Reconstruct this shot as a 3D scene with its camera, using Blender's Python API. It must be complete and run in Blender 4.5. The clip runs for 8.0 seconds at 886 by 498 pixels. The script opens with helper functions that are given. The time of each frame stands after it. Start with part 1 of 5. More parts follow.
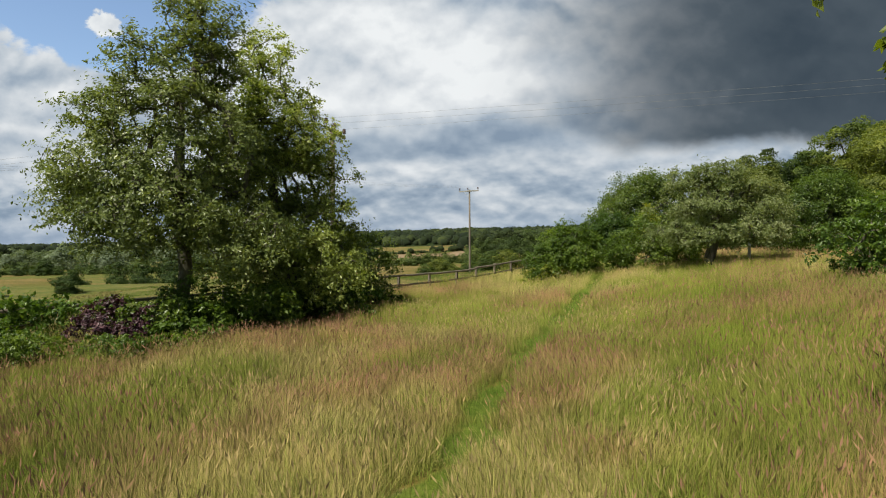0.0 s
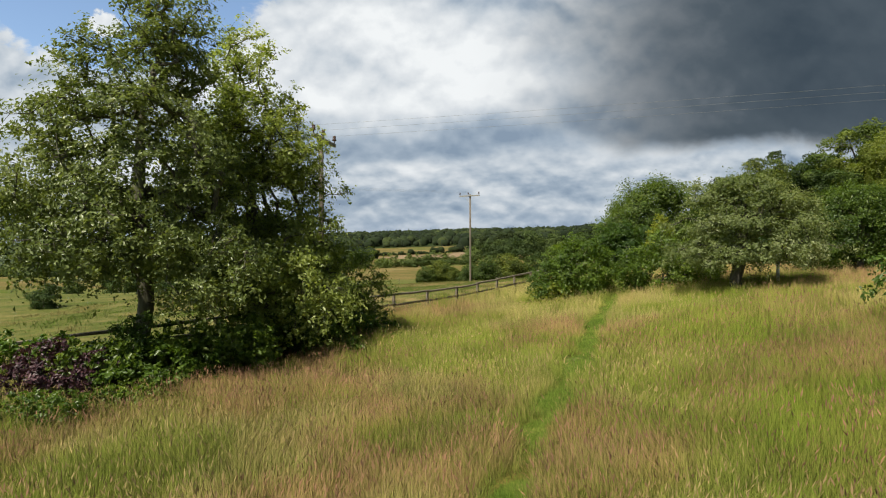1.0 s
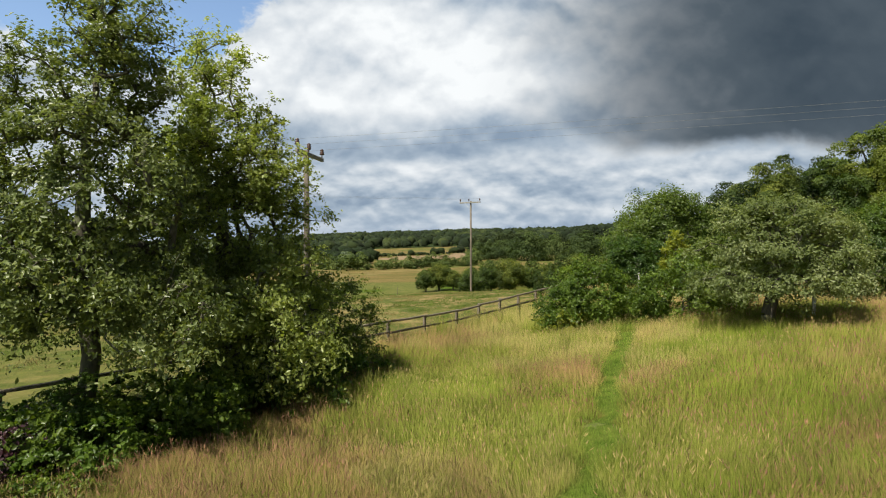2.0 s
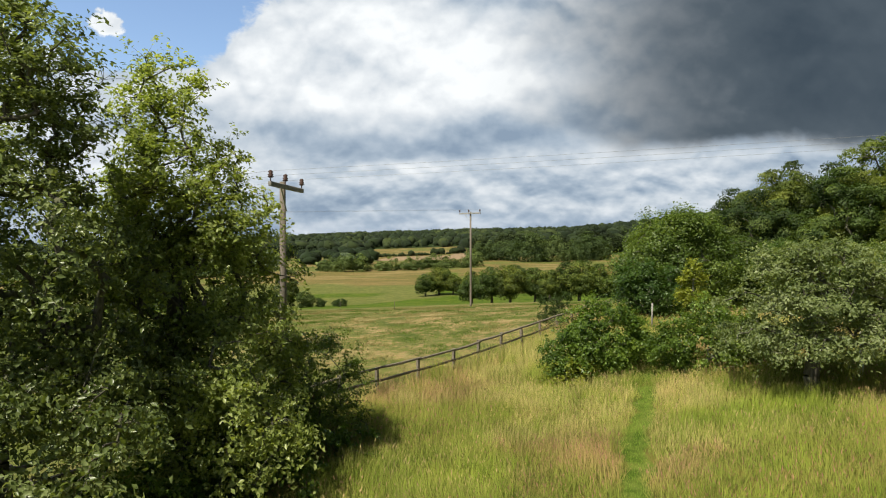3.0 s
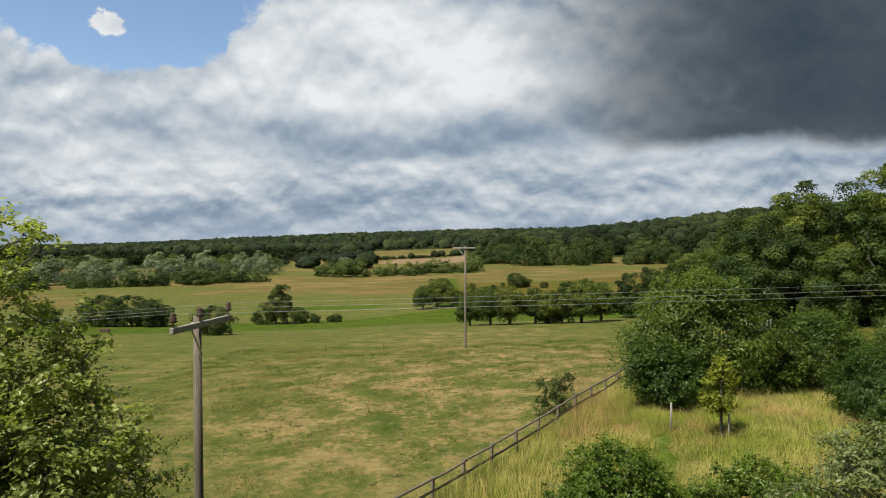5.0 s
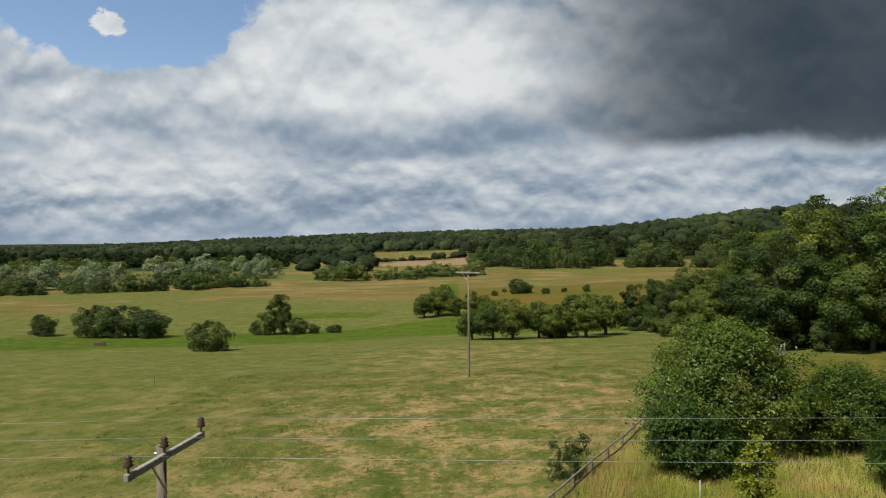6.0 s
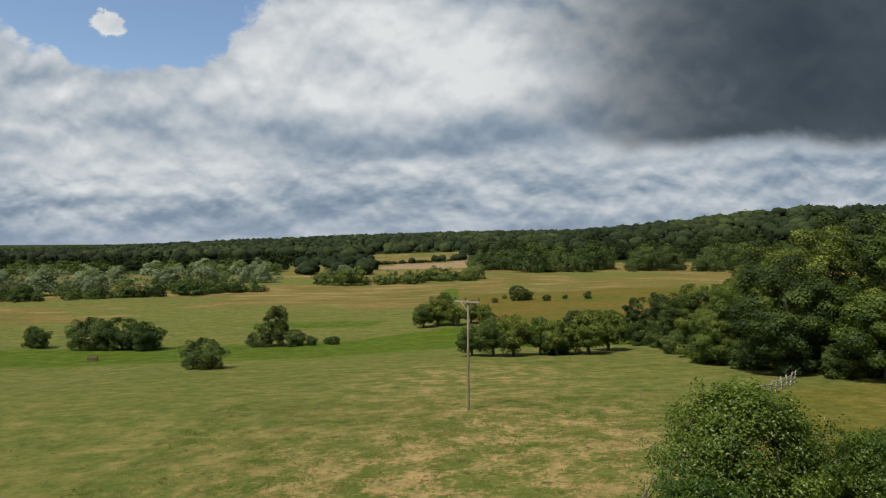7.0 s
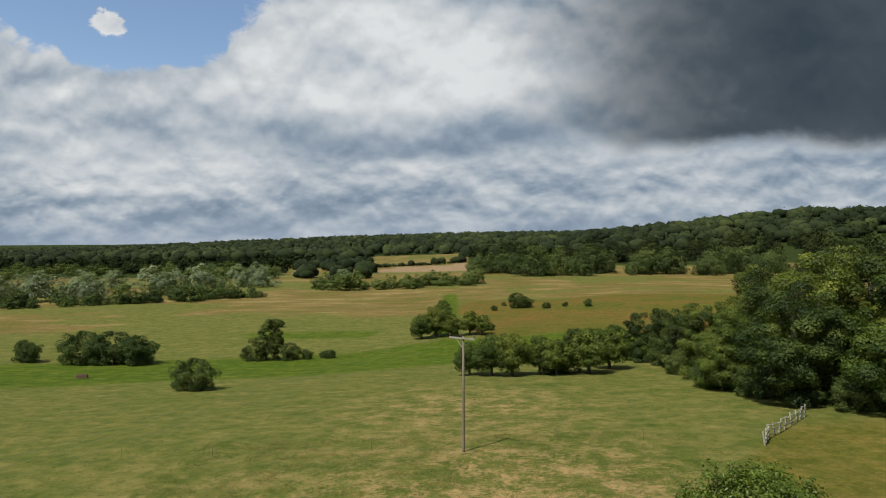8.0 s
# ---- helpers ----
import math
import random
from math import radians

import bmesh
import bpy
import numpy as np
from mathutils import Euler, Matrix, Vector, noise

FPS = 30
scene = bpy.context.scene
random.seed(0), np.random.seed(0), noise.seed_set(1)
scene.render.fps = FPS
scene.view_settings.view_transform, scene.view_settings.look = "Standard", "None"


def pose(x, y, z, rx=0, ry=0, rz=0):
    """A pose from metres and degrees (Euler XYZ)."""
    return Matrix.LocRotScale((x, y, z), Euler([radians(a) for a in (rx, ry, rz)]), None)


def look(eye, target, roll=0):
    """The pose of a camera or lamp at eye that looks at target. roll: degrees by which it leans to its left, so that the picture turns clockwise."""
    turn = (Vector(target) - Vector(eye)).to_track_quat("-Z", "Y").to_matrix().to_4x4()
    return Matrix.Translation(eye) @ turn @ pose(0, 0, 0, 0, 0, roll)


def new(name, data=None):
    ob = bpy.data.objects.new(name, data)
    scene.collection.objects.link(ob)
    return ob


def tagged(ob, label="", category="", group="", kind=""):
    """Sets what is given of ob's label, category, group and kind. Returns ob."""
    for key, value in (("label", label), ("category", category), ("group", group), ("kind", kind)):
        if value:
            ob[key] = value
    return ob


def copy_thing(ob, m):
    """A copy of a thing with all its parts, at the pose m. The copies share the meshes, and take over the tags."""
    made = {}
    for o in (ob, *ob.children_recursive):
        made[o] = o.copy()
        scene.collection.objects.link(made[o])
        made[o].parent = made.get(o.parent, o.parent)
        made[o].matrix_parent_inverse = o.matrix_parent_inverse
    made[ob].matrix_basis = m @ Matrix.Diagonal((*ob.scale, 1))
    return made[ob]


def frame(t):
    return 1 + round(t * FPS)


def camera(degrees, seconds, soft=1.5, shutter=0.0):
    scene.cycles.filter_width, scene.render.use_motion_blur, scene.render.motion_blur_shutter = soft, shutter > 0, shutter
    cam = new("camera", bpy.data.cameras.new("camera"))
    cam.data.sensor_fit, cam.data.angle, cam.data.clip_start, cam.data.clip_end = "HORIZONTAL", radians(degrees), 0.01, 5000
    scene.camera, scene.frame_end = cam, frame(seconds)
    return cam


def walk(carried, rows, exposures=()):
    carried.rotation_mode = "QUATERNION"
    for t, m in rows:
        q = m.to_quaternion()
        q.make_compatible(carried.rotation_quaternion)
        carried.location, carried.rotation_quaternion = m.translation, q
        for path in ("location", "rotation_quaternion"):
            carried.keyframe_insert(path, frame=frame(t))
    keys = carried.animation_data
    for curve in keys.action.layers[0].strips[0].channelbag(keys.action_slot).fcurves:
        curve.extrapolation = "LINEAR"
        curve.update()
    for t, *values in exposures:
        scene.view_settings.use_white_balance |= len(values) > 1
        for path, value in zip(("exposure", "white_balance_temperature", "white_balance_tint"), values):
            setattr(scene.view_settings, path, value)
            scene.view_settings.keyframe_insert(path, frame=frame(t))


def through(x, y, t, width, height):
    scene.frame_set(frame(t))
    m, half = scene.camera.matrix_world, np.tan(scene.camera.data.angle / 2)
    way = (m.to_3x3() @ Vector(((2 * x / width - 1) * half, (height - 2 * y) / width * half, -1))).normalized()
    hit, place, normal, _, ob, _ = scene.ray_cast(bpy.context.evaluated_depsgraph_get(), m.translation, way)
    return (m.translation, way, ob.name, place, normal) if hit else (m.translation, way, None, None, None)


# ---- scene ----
cam = camera(70.0, 8.0, soft=1.1)
PATH = [
    (0.0, (0.504, -0.798, 5.269), -0.88, -0.36, -0.27),
    (0.5, (0.519, 0.351, 5.616), -0.89, -0.36, -0.26),
    (1.0, (0.540, 1.500, 5.975), -0.91, -0.34, -0.24),
    (1.5, (0.570, 2.651, 6.381), -0.93, -0.34, -0.22),
    (2.8, (0.650, 5.990, 7.990), -0.98, -0.38, -0.20),
    (3.0, (0.735, 6.530, 8.310), -0.99, -0.42, -0.20),
    (3.5, (1.030, 7.713, 9.075), -1.01, -0.48, -0.22),
    (4.0, (1.290, 8.880, 9.972), -1.02, -0.50, -0.24),
    (4.5, (1.500, 10.150, 10.960), -1.06, -0.50, -0.26),
    (4.7, (1.540, 10.640, 11.370), -1.08, -0.50, -0.27),
    (5.8, (1.350, 13.300, 13.870), -1.12, -0.55, -0.28),
    (6.0, (1.290, 13.790, 14.340), -1.13, -0.52, -0.28),
    (6.5, (1.300, 14.960, 15.536), -1.14, -0.50, -0.26),
    (7.0, (1.420, 16.200, 16.857), -1.15, -0.50, -0.27),
    (7.5, (1.670, 17.500, 18.320), -1.15, -0.50, -0.27),
    (8.0, (1.893, 18.880, 19.774), -1.15, -0.52, -0.27),
]
walk(cam, [(t, pose(*eye, 90 + tilt, 0, -yaw) @ pose(0, 0, 0, 0, 0, roll)) for t, eye, yaw, tilt, roll in PATH],
     [(0.0, 0.12), (1.5, 0.22), (3.0, 0.32), (4.5, 0.16), (6.0, -0.08), (8.0, -0.13)])

# ---------------------------------------------------------------- sky and sun
SUN_FROM = Vector((-4.3, -4.9, 10.4)).normalized()
SUN_EL = math.asin(SUN_FROM.z)
sun_data = bpy.data.lights.new("sun", "SUN")
sun_data.energy, sun_data.angle, sun_data.color = 5.4, radians(0.6), (1.0, 0.94, 0.77)
sun = new("sun", sun_data)
sun.matrix_world = look(SUN_FROM * 60, (0, 0, 0))


class Nodes:
    """A short way to write a node tree."""

    def __init__(self, tree):
        self.tree = tree
        tree.nodes.clear()

    def add(self, kind):
        return self.tree.nodes.new(kind)

    def link(self, a, b):
        self.tree.links.new(a, b)

    def put(self, sock, value):
        if isinstance(value, bpy.types.NodeSocket):
            self.tree.links.new(value, sock)
        else:
            sock.default_value = value

    def math(self, op, a, b=0.0, c=0.0, clamp=False):
        n = self.tree.nodes.new("ShaderNodeMath")
        n.operation, n.use_clamp = op, clamp
        for s, v in zip(n.inputs, (a, b, c)):
            self.put(s, v)
        return n.outputs[0]

    def vmath(self, op, a, b=(0, 0, 0)):
        n = self.tree.nodes.new("ShaderNodeVectorMath")
        n.operation = op
        self.put(n.inputs[0], a)
        self.put(n.inputs[1], b)
        return n.outputs["Value"] if op == "DOT_PRODUCT" else n.outputs["Vector"]

    def noise(self, vec, scale, detail=4.0, rough=0.55, warp=0.0):
        n = self.tree.nodes.new("ShaderNodeTexNoise")
        self.put(n.inputs["Vector"], vec)
        n.inputs["Scale"].default_value = scale
        n.inputs["Detail"].default_value = detail
        n.inputs["Roughness"].default_value = rough
        n.inputs["Distortion"].default_value = warp
        return n.outputs[0]

    def span(self, v, a, b, lo=0.0, hi=1.0, smooth=True):
        n = self.tree.nodes.new("ShaderNodeMapRange")
        n.interpolation_type = "SMOOTHSTEP" if smooth else "LINEAR"
        for s, w in zip(n.inputs, (v, a, b, lo, hi)):
            self.put(s, w)
        return n.outputs[0]

    def mix(self, f, a, b, blend="MIX"):
        n = self.tree.nodes.new("ShaderNodeMixRGB")
        n.blend_type = blend
        for s, v in zip(n.inputs, (f, a, b)):
            self.put(s, (*v, 1.0) if isinstance(v, tuple) else v)
        return n.outputs[0]

    def ramp(self, v, stops):
        n = self.tree.nodes.new("ShaderNodeValToRGB")
        el = n.color_ramp.elements
        while len(el) < len(stops):
            el.new(0.5)
        for e, (p, c) in zip(el, stops):
            e.position, e.color = p, (*c, 1.0)
        self.put(n.inputs[0], v)
        return n.outputs[0]


world = bpy.data.worlds.new("sky")
scene.world = world
world.use_nodes = True
W = Nodes(world.node_tree)
w_out = W.add("ShaderNodeOutputWorld")
w_bg = W.add("ShaderNodeBackground")
W.link(w_bg.outputs[0], w_out.inputs[0])
sky = W.add("ShaderNodeTexSky")
sky.sky_type, sky.sun_disc = "NISHITA", False
sky.sun_elevation, sky.sun_rotation = SUN_EL, math.atan2(SUN_FROM.x, SUN_FROM.y)
sky.air_density, sky.dust_density, sky.ozone_density = 1.0, 0.6, 1.5
w_dir = W.add("ShaderNodeTexCoord").outputs["Generated"]
w_sep = W.add("ShaderNodeSeparateXYZ")
W.link(w_dir, w_sep.inputs[0])
ahead = W.math("MAXIMUM", w_sep.outputs[1], 0.25)
across = W.math("DIVIDE", w_sep.outputs[0], ahead)
above = W.math("DIVIDE", w_sep.outputs[2], ahead)


def veil(lift, stretch):
    at = W.add("ShaderNodeCombineXYZ")
    W.put(at.inputs[0], across)
    W.put(at.inputs[1], W.math("MULTIPLY", W.math("ADD", above, lift), stretch))
    at.inputs[2].default_value = 5.3
    return at.outputs[0]


def heaps(lift, stretch, scale):
    """Heaped cloud: rounded heads over drifting vapour."""
    at = veil(lift, stretch)
    drift = W.add("ShaderNodeTexNoise")
    W.put(drift.inputs["Vector"], at)
    drift.inputs["Scale"].default_value, drift.inputs["Detail"].default_value = scale * 1.6, 5.0
    bent = W.vmath("ADD", at, W.vmath("MULTIPLY", W.vmath("SUBTRACT", drift.outputs["Color"], (0.5, 0.5, 0.5)), (0.55 / scale, 0.55 / scale, 0.0)))
    cells = W.add("ShaderNodeTexVoronoi")
    cells.feature = "SMOOTH_F1"
    W.put(cells.inputs["Vector"], bent)
    cells.inputs["Scale"].default_value, cells.inputs["Detail"].default_value, cells.inputs["Roughness"].default_value = scale * 1.25, 3.0, 0.55
    cells.inputs["Smoothness"].default_value = 0.5
    heads = W.math("SUBTRACT", 0.78, W.math("MULTIPLY", cells.outputs["Distance"], 0.62))
    return W.math("ADD", W.math("MULTIPLY", W.noise(at, scale, 8.0, 0.55, 0.1), 0.62), W.math("MULTIPLY", heads, 0.38))


def blend(f, a, b):
    n = W.add("ShaderNodeMix")
    W.put(n.inputs[0], f)
    W.put(n.inputs[2], a)
    W.put(n.inputs[3], b)
    return n.outputs[0]


def offset(v, middle, k):
    return W.math("MULTIPLY", W.math("SUBTRACT", v, middle), k)


def bell(u0, a, v0, b):
    """One at (u0, v0), nothing outside the half axes a and b."""
    p = W.math("POWER", W.math("DIVIDE", W.math("SUBTRACT", across, u0), a), 2.0)
    q = W.math("POWER", W.math("DIVIDE", W.math("SUBTRACT", above, v0), b), 2.0)
    return W.math("ADD", p, q)


low = W.span(above, 0.20, 0.09)
sheet = veil(0.0, 1.3)
big = W.noise(sheet, 2.4, 3.0, 0.50, 0.3)
puffs = blend(low, heaps(0.0, 1.25, 4.6), heaps(0.0, 2.0, 6.4))
puffs_up = blend(low, heaps(0.022, 1.25, 4.6), heaps(0.014, 2.0, 6.4))
wisps = W.noise(sheet, 17.0, 7.0, 0.60, 0.3)
lit = W.math("MULTIPLY", W.math("SUBTRACT", puffs, puffs_up), 2.1)
wander = W.math("ADD", offset(big, 0.5, 0.26), offset(puffs, 0.5, 0.16))
edge = W.math("ADD", offset(puffs, 0.5, 0.10), offset(wisps, 0.5, 0.020))
# the heavy rain cloud: a soft flank and a flat base that sinks to the right
base = W.span(across, 0.02, 0.30, 0.178, 0.136)
rain = W.math("MULTIPLY", W.span(W.math("ADD", across, wander), 0.02, 0.42), W.span(W.math("SUBTRACT", W.math("ADD", above, edge), base), -0.010, 0.022))
# the sunlit heap beside it, the grey bank under it and the white one to the west
heap = W.span(W.math("ADD", bell(-0.10, 0.34, 0.28, 0.13), W.math("MULTIPLY", wander, 3.2)), 1.15, 0.05)
bank = W.span(W.math("ADD", bell(-0.12, 0.36, 0.175, 0.045), W.math("MULTIPLY", wander, -3.6)), 1.25, 0.15)
west = W.span(W.math("ADD", bell(-0.48, 0.26, 0.14, 0.07), W.math("MULTIPLY", wander, 3.0)), 1.2, 0.1)
shelf = W.span(W.math("ADD", bell(0.36, 0.32, 0.108, 0.022), W.math("MULTIPLY", wander, 2.4)), 1.3, 0.1)
tone = W.math("ADD", 0.55, W.math("ADD", offset(puffs, 0.5, 0.95), offset(wisps, 0.5, 0.16)))
tone = W.math("ADD", tone, offset(big, 0.5, 0.55))
tone = W.math("ADD", tone, lit)
tone = W.math("ADD", tone, W.math("MULTIPLY", heap, 0.40))
tone = W.math("ADD", tone, W.math("MULTIPLY", bank, -0.24))
tone = W.math("ADD", tone, W.math("MULTIPLY", west, 0.20))
scrap = W.math("ADD", bell(-0.553, 0.034, 0.352, 0.022), offset(wisps, 0.5, 6.0))
tone = W.math("ADD", tone, W.span(scrap, 1.6, 0.6, 0.0, 0.45))
tone = W.math("ADD", tone, W.math("MULTIPLY", shelf, 0.10))
tone = W.math("ADD", tone, W.math("MULTIPLY", W.span(across, 0.28, 0.62, 0.0, -0.20), W.span(above, 0.17, 0.12)))
tone = W.math("ADD", tone, W.span(above, 0.10, 0.02, 0.0, -0.10), clamp=True)
cloud = W.ramp(tone, [
    (0.08, (0.215, 0.285, 0.375)), (0.30, (0.330, 0.400, 0.480)), (0.50, (0.480, 0.535, 0.590)), (0.72, (0.640, 0.675, 0.705)), (0.95, (0.790, 0.815, 0.825))])
storm = W.ramp(W.math("SUBTRACT", tone, W.math("MULTIPLY", lit, 0.65)), [(0.10, (0.044, 0.063, 0.083)), (0.45, (0.070, 0.092, 0.113)), (0.75, (0.140, 0.162, 0.184)), (0.95, (0.280, 0.303, 0.325))])
cloud = W.mix(rain, cloud, storm)
haze = W.span(above, 0.0, 0.065, 0.50, 0.0)
cloud = W.mix(haze, cloud, (0.330, 0.405, 0.515))
hole = W.math("ADD", bell(-0.530, 0.205, 0.395, 0.105), W.math("ADD", offset(puffs, 0.5, 2.6), offset(wisps, 0.5, 1.2)))
hole = W.math("MULTIPLY", W.span(hole, 1.15, 0.85), W.span(scrap, 0.6, 1.3))
gaps = W.math("MULTIPLY", W.span(W.noise(sheet, 0.8, 7.0, 0.55, 0.3), 0.60, 0.68), W.span(above, 0.55, 0.8))
clear = W.math("MAXIMUM", hole, gaps)
blue = W.mix(1.0, sky.outputs[0], (0.15, 0.15, 0.15), "MULTIPLY")
heaven = W.mix(clear, cloud, blue)
W.put(w_bg.inputs[0], heaven)
w_bg.inputs[1].default_value = 1.0


# ---------------------------------------------------------------- materials
def material(name):
    m = bpy.data.materials.new(name)
    m.use_nodes = True
    n = Nodes(m.node_tree)
    out = n.add("ShaderNodeOutputMaterial")
    return m, n, out


def principled(n, out, colour, rough=0.8, bump=None, strength=0.3, distance=0.02, sheen=0.0):
    b = n.add("ShaderNodeBsdfPrincipled")
    n.put(b.inputs["Base Color"], (*colour, 1.0) if isinstance(colour, tuple) else colour)
    n.put(b.inputs["Roughness"], rough)
    b.inputs["Specular IOR Level"].default_value = 0.3
    if bump is not None:
        k = n.add("ShaderNodeBump")
        k.inputs["Strength"].default_value, k.inputs["Distance"].default_value = strength, distance
        n.link(bump, k.inputs["Height"])
        n.link(k.outputs[0], b.inputs["Normal"])
    n.link(b.outputs[0], out.inputs[0])
    return b


def coords(n):
    return n.add("ShaderNodeTexCoord").outputs["Object"]


def attribute(n, name, out="Fac"):
    a = n.add("ShaderNodeAttribute")
    a.attribute_name = name
    return a.outputs[out]


def leaf_material(name, dark, mid, light, through=0.45, gloss=0.45, patch=0.35):
    """Leaves: a tone for each leaf, larger patches, a hue for each plant, and light that comes through."""
    m, n, out = material(name)
    lot = attribute(n, "tone")
    big_patch = n.noise(coords(n), patch, 3.0)
    t = n.math("ADD", n.math("MULTIPLY", lot, 0.62), n.math("MULTIPLY", n.span(big_patch, 0.3, 0.7), 0.38))
    c = n.ramp(t, [(0.08, dark), (0.5, mid), (0.92, light)])
    hue = n.add("ShaderNodeHueSaturation")
    rnd = n.add("ShaderNodeObjectInfo").outputs["Random"]
    n.put(hue.inputs["Hue"], n.span(rnd, 0, 1, 0.478, 0.515, False))
    n.put(hue.inputs["Value"], n.span(rnd, 0, 1, 1.28, 0.82, False))
    n.put(hue.inputs["Color"], c)
    c = hue.outputs[0]
    b = n.add("ShaderNodeBsdfPrincipled")
    n.put(b.inputs["Base Color"], c)
    b.inputs["Roughness"].default_value = gloss
    b.inputs["Specular IOR Level"].default_value = 0.38
    tr = n.add("ShaderNodeBsdfTranslucent")
    n.put(tr.inputs[0], n.mix(1.0, c, (1.26, 1.25, 0.52), "MULTIPLY"))
    mx = n.add("ShaderNodeMixShader")
    mx.inputs[0].default_value = through
    n.link(b.outputs[0], mx.inputs[1])
    n.link(tr.outputs[0], mx.inputs[2])
    n.link(mx.outputs[0], out.inputs[0])
    return m


def bark_material(name, a, b):
    m, n, out = material(name)
    co = n.vmath("MULTIPLY", coords(n), (1.0, 1.0, 0.25))
    g = n.noise(co, 22.0, 5.0, 0.65, 0.4)
    s = n.noise(coords(n), 1.7, 4.0)
    c = n.mix(n.span(s, 0.35, 0.7), n.mix(n.span(g, 0.3, 0.7), a, b), (0.12, 0.13, 0.07))
    principled(n, out, c, 0.9, g, 0.7, 0.02)
    return m


LEAF_TREE = leaf_material("leaf_tree", (0.068, 0.096, 0.026), (0.174, 0.214, 0.060), (0.365, 0.405, 0.172), 0.38, 0.34)
LEAF_TREE_B = leaf_material("leaf_tree_fresh", (0.058, 0.100, 0.025), (0.160, 0.224, 0.055), (0.375, 0.450, 0.165), 0.50, 0.34)
LEAF_OAK = leaf_material("leaf_oak", (0.030, 0.060, 0.012), (0.080, 0.136, 0.023), (0.180, 0.250, 0.050), 0.45, 0.36)
LEAF_BUSH = leaf_material("leaf_bush", (0.034, 0.070, 0.010), (0.095, 0.165, 0.022), (0.235, 0.320, 0.055), 0.45, 0.36)
LEAF_WOOD = leaf_material("leaf_wood", (0.012, 0.026, 0.005), (0.048, 0.080, 0.013), (0.160, 0.200, 0.038), 0.35, 0.65, 0.22)
LEAF_WOOD_LIGHT = leaf_material("leaf_wood_light", (0.020, 0.040, 0.006), (0.078, 0.118, 0.017), (0.240, 0.290, 0.050), 0.35, 0.6, 0.22)
LEAF_ASH = leaf_material("leaf_ash", (0.040, 0.066, 0.009), (0.135, 0.178, 0.026), (0.310, 0.345, 0.070), 0.42, 0.55, 0.22)
LEAF_PALE = leaf_material("leaf_pale", (0.070, 0.105, 0.030), (0.188, 0.234, 0.082), (0.450, 0.480, 0.290))
LEAF_GREY = leaf_material("leaf_grey", (0.076, 0.112, 0.062), (0.175, 0.225, 0.138), (0.340, 0.400, 0.275), 0.35, 0.6)
LEAF_YELLOW = leaf_material("leaf_yellow", (0.080, 0.118, 0.012), (0.175, 0.225, 0.026), (0.300, 0.335, 0.055))
LEAF_PURPLE = leaf_material("leaf_purple", (0.020, 0.008, 0.013), (0.052, 0.020, 0.028), (0.120, 0.050, 0.055), 0.15)
# far and hill leaves: cloud shadow over the distance is put into these near-black colours
LEAF_FAR_SHADED = leaf_material("leaf_far_shaded", (0.007, 0.014, 0.004), (0.016, 0.029, 0.007), (0.038, 0.058, 0.014), 0.2, 1.0, 0.02)
LEAF_HILL_SHADED = leaf_material("leaf_hill_shaded", (0.006, 0.014, 0.005), (0.017, 0.031, 0.010), (0.058, 0.082, 0.024), 0.2, 1.0, 0.007)
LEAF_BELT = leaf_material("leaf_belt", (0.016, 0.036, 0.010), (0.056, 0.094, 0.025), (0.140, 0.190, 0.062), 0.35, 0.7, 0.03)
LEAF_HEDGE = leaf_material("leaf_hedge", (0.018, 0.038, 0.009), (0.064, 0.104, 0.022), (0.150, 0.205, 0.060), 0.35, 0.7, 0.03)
BARK = bark_material("bark", (0.050, 0.042, 0.032), (0.130, 0.115, 0.090))


def wood_material(name, a, b, stretch=(14.0, 14.0, 0.8)):
    m, n, out = material(name)
    g = n.noise(n.vmath("MULTIPLY", coords(n), stretch), 3.0, 6.0, 0.6, 0.6)
    s = n.noise(coords(n), 0.9, 4.0)
    rnd = n.add("ShaderNodeObjectInfo").outputs["Random"]
    c = n.mix(n.span(g, 0.32, 0.68), a, b)
    c = n.mix(n.span(s, 0.45, 0.75, 0.0, 0.55), c, (0.13, 0.14, 0.09))
    c = n.mix(n.span(rnd, 0.0, 1.0, 0.0, 0.35), c, (0.09, 0.075, 0.06))
    principled(n, out, c, 0.85, g, 0.5, 0.01)
    return m


POLE_WOOD = wood_material("pole_wood", (0.13, 0.105, 0.085), (0.26, 0.22, 0.18), (16, 16, 0.5))
FENCE_WOOD = wood_material("fence_wood", (0.11, 0.09, 0.07), (0.27, 0.225, 0.175), (6, 6, 6))
SILVER_WOOD = wood_material("silver_wood", (0.30, 0.29, 0.27), (0.50, 0.48, 0.45), (6, 6, 6))


def plain_material(name, colour, rough, metal=0.0, grain=30.0):
    m, n, out = material(name)
    g = n.noise(coords(n), grain, 4.0)
    c = n.mix(n.span(g, 0.3, 0.7), tuple(v * 0.75 for v in colour), tuple(min(1.0, v * 1.15) for v in colour))
    b = principled(n, out, c, rough, g, 0.2, 0.005)
    b.inputs["Metallic"].default_value = metal
    return m


STEEL = plain_material("galvanised_steel", (0.42, 0.43, 0.44), 0.5, 0.8)
PORCELAIN = plain_material("brown_porcelain", (0.075, 0.045, 0.035), 0.25)
CABLE = plain_material("cable_metal", (0.30, 0.31, 0.32), 0.5, 0.4)
WHITE_TUBE = plain_material("white_plastic", (0.70, 0.70, 0.66), 0.5)
RUST = plain_material("rusty_tin", (0.16, 0.10, 0.08), 0.8)


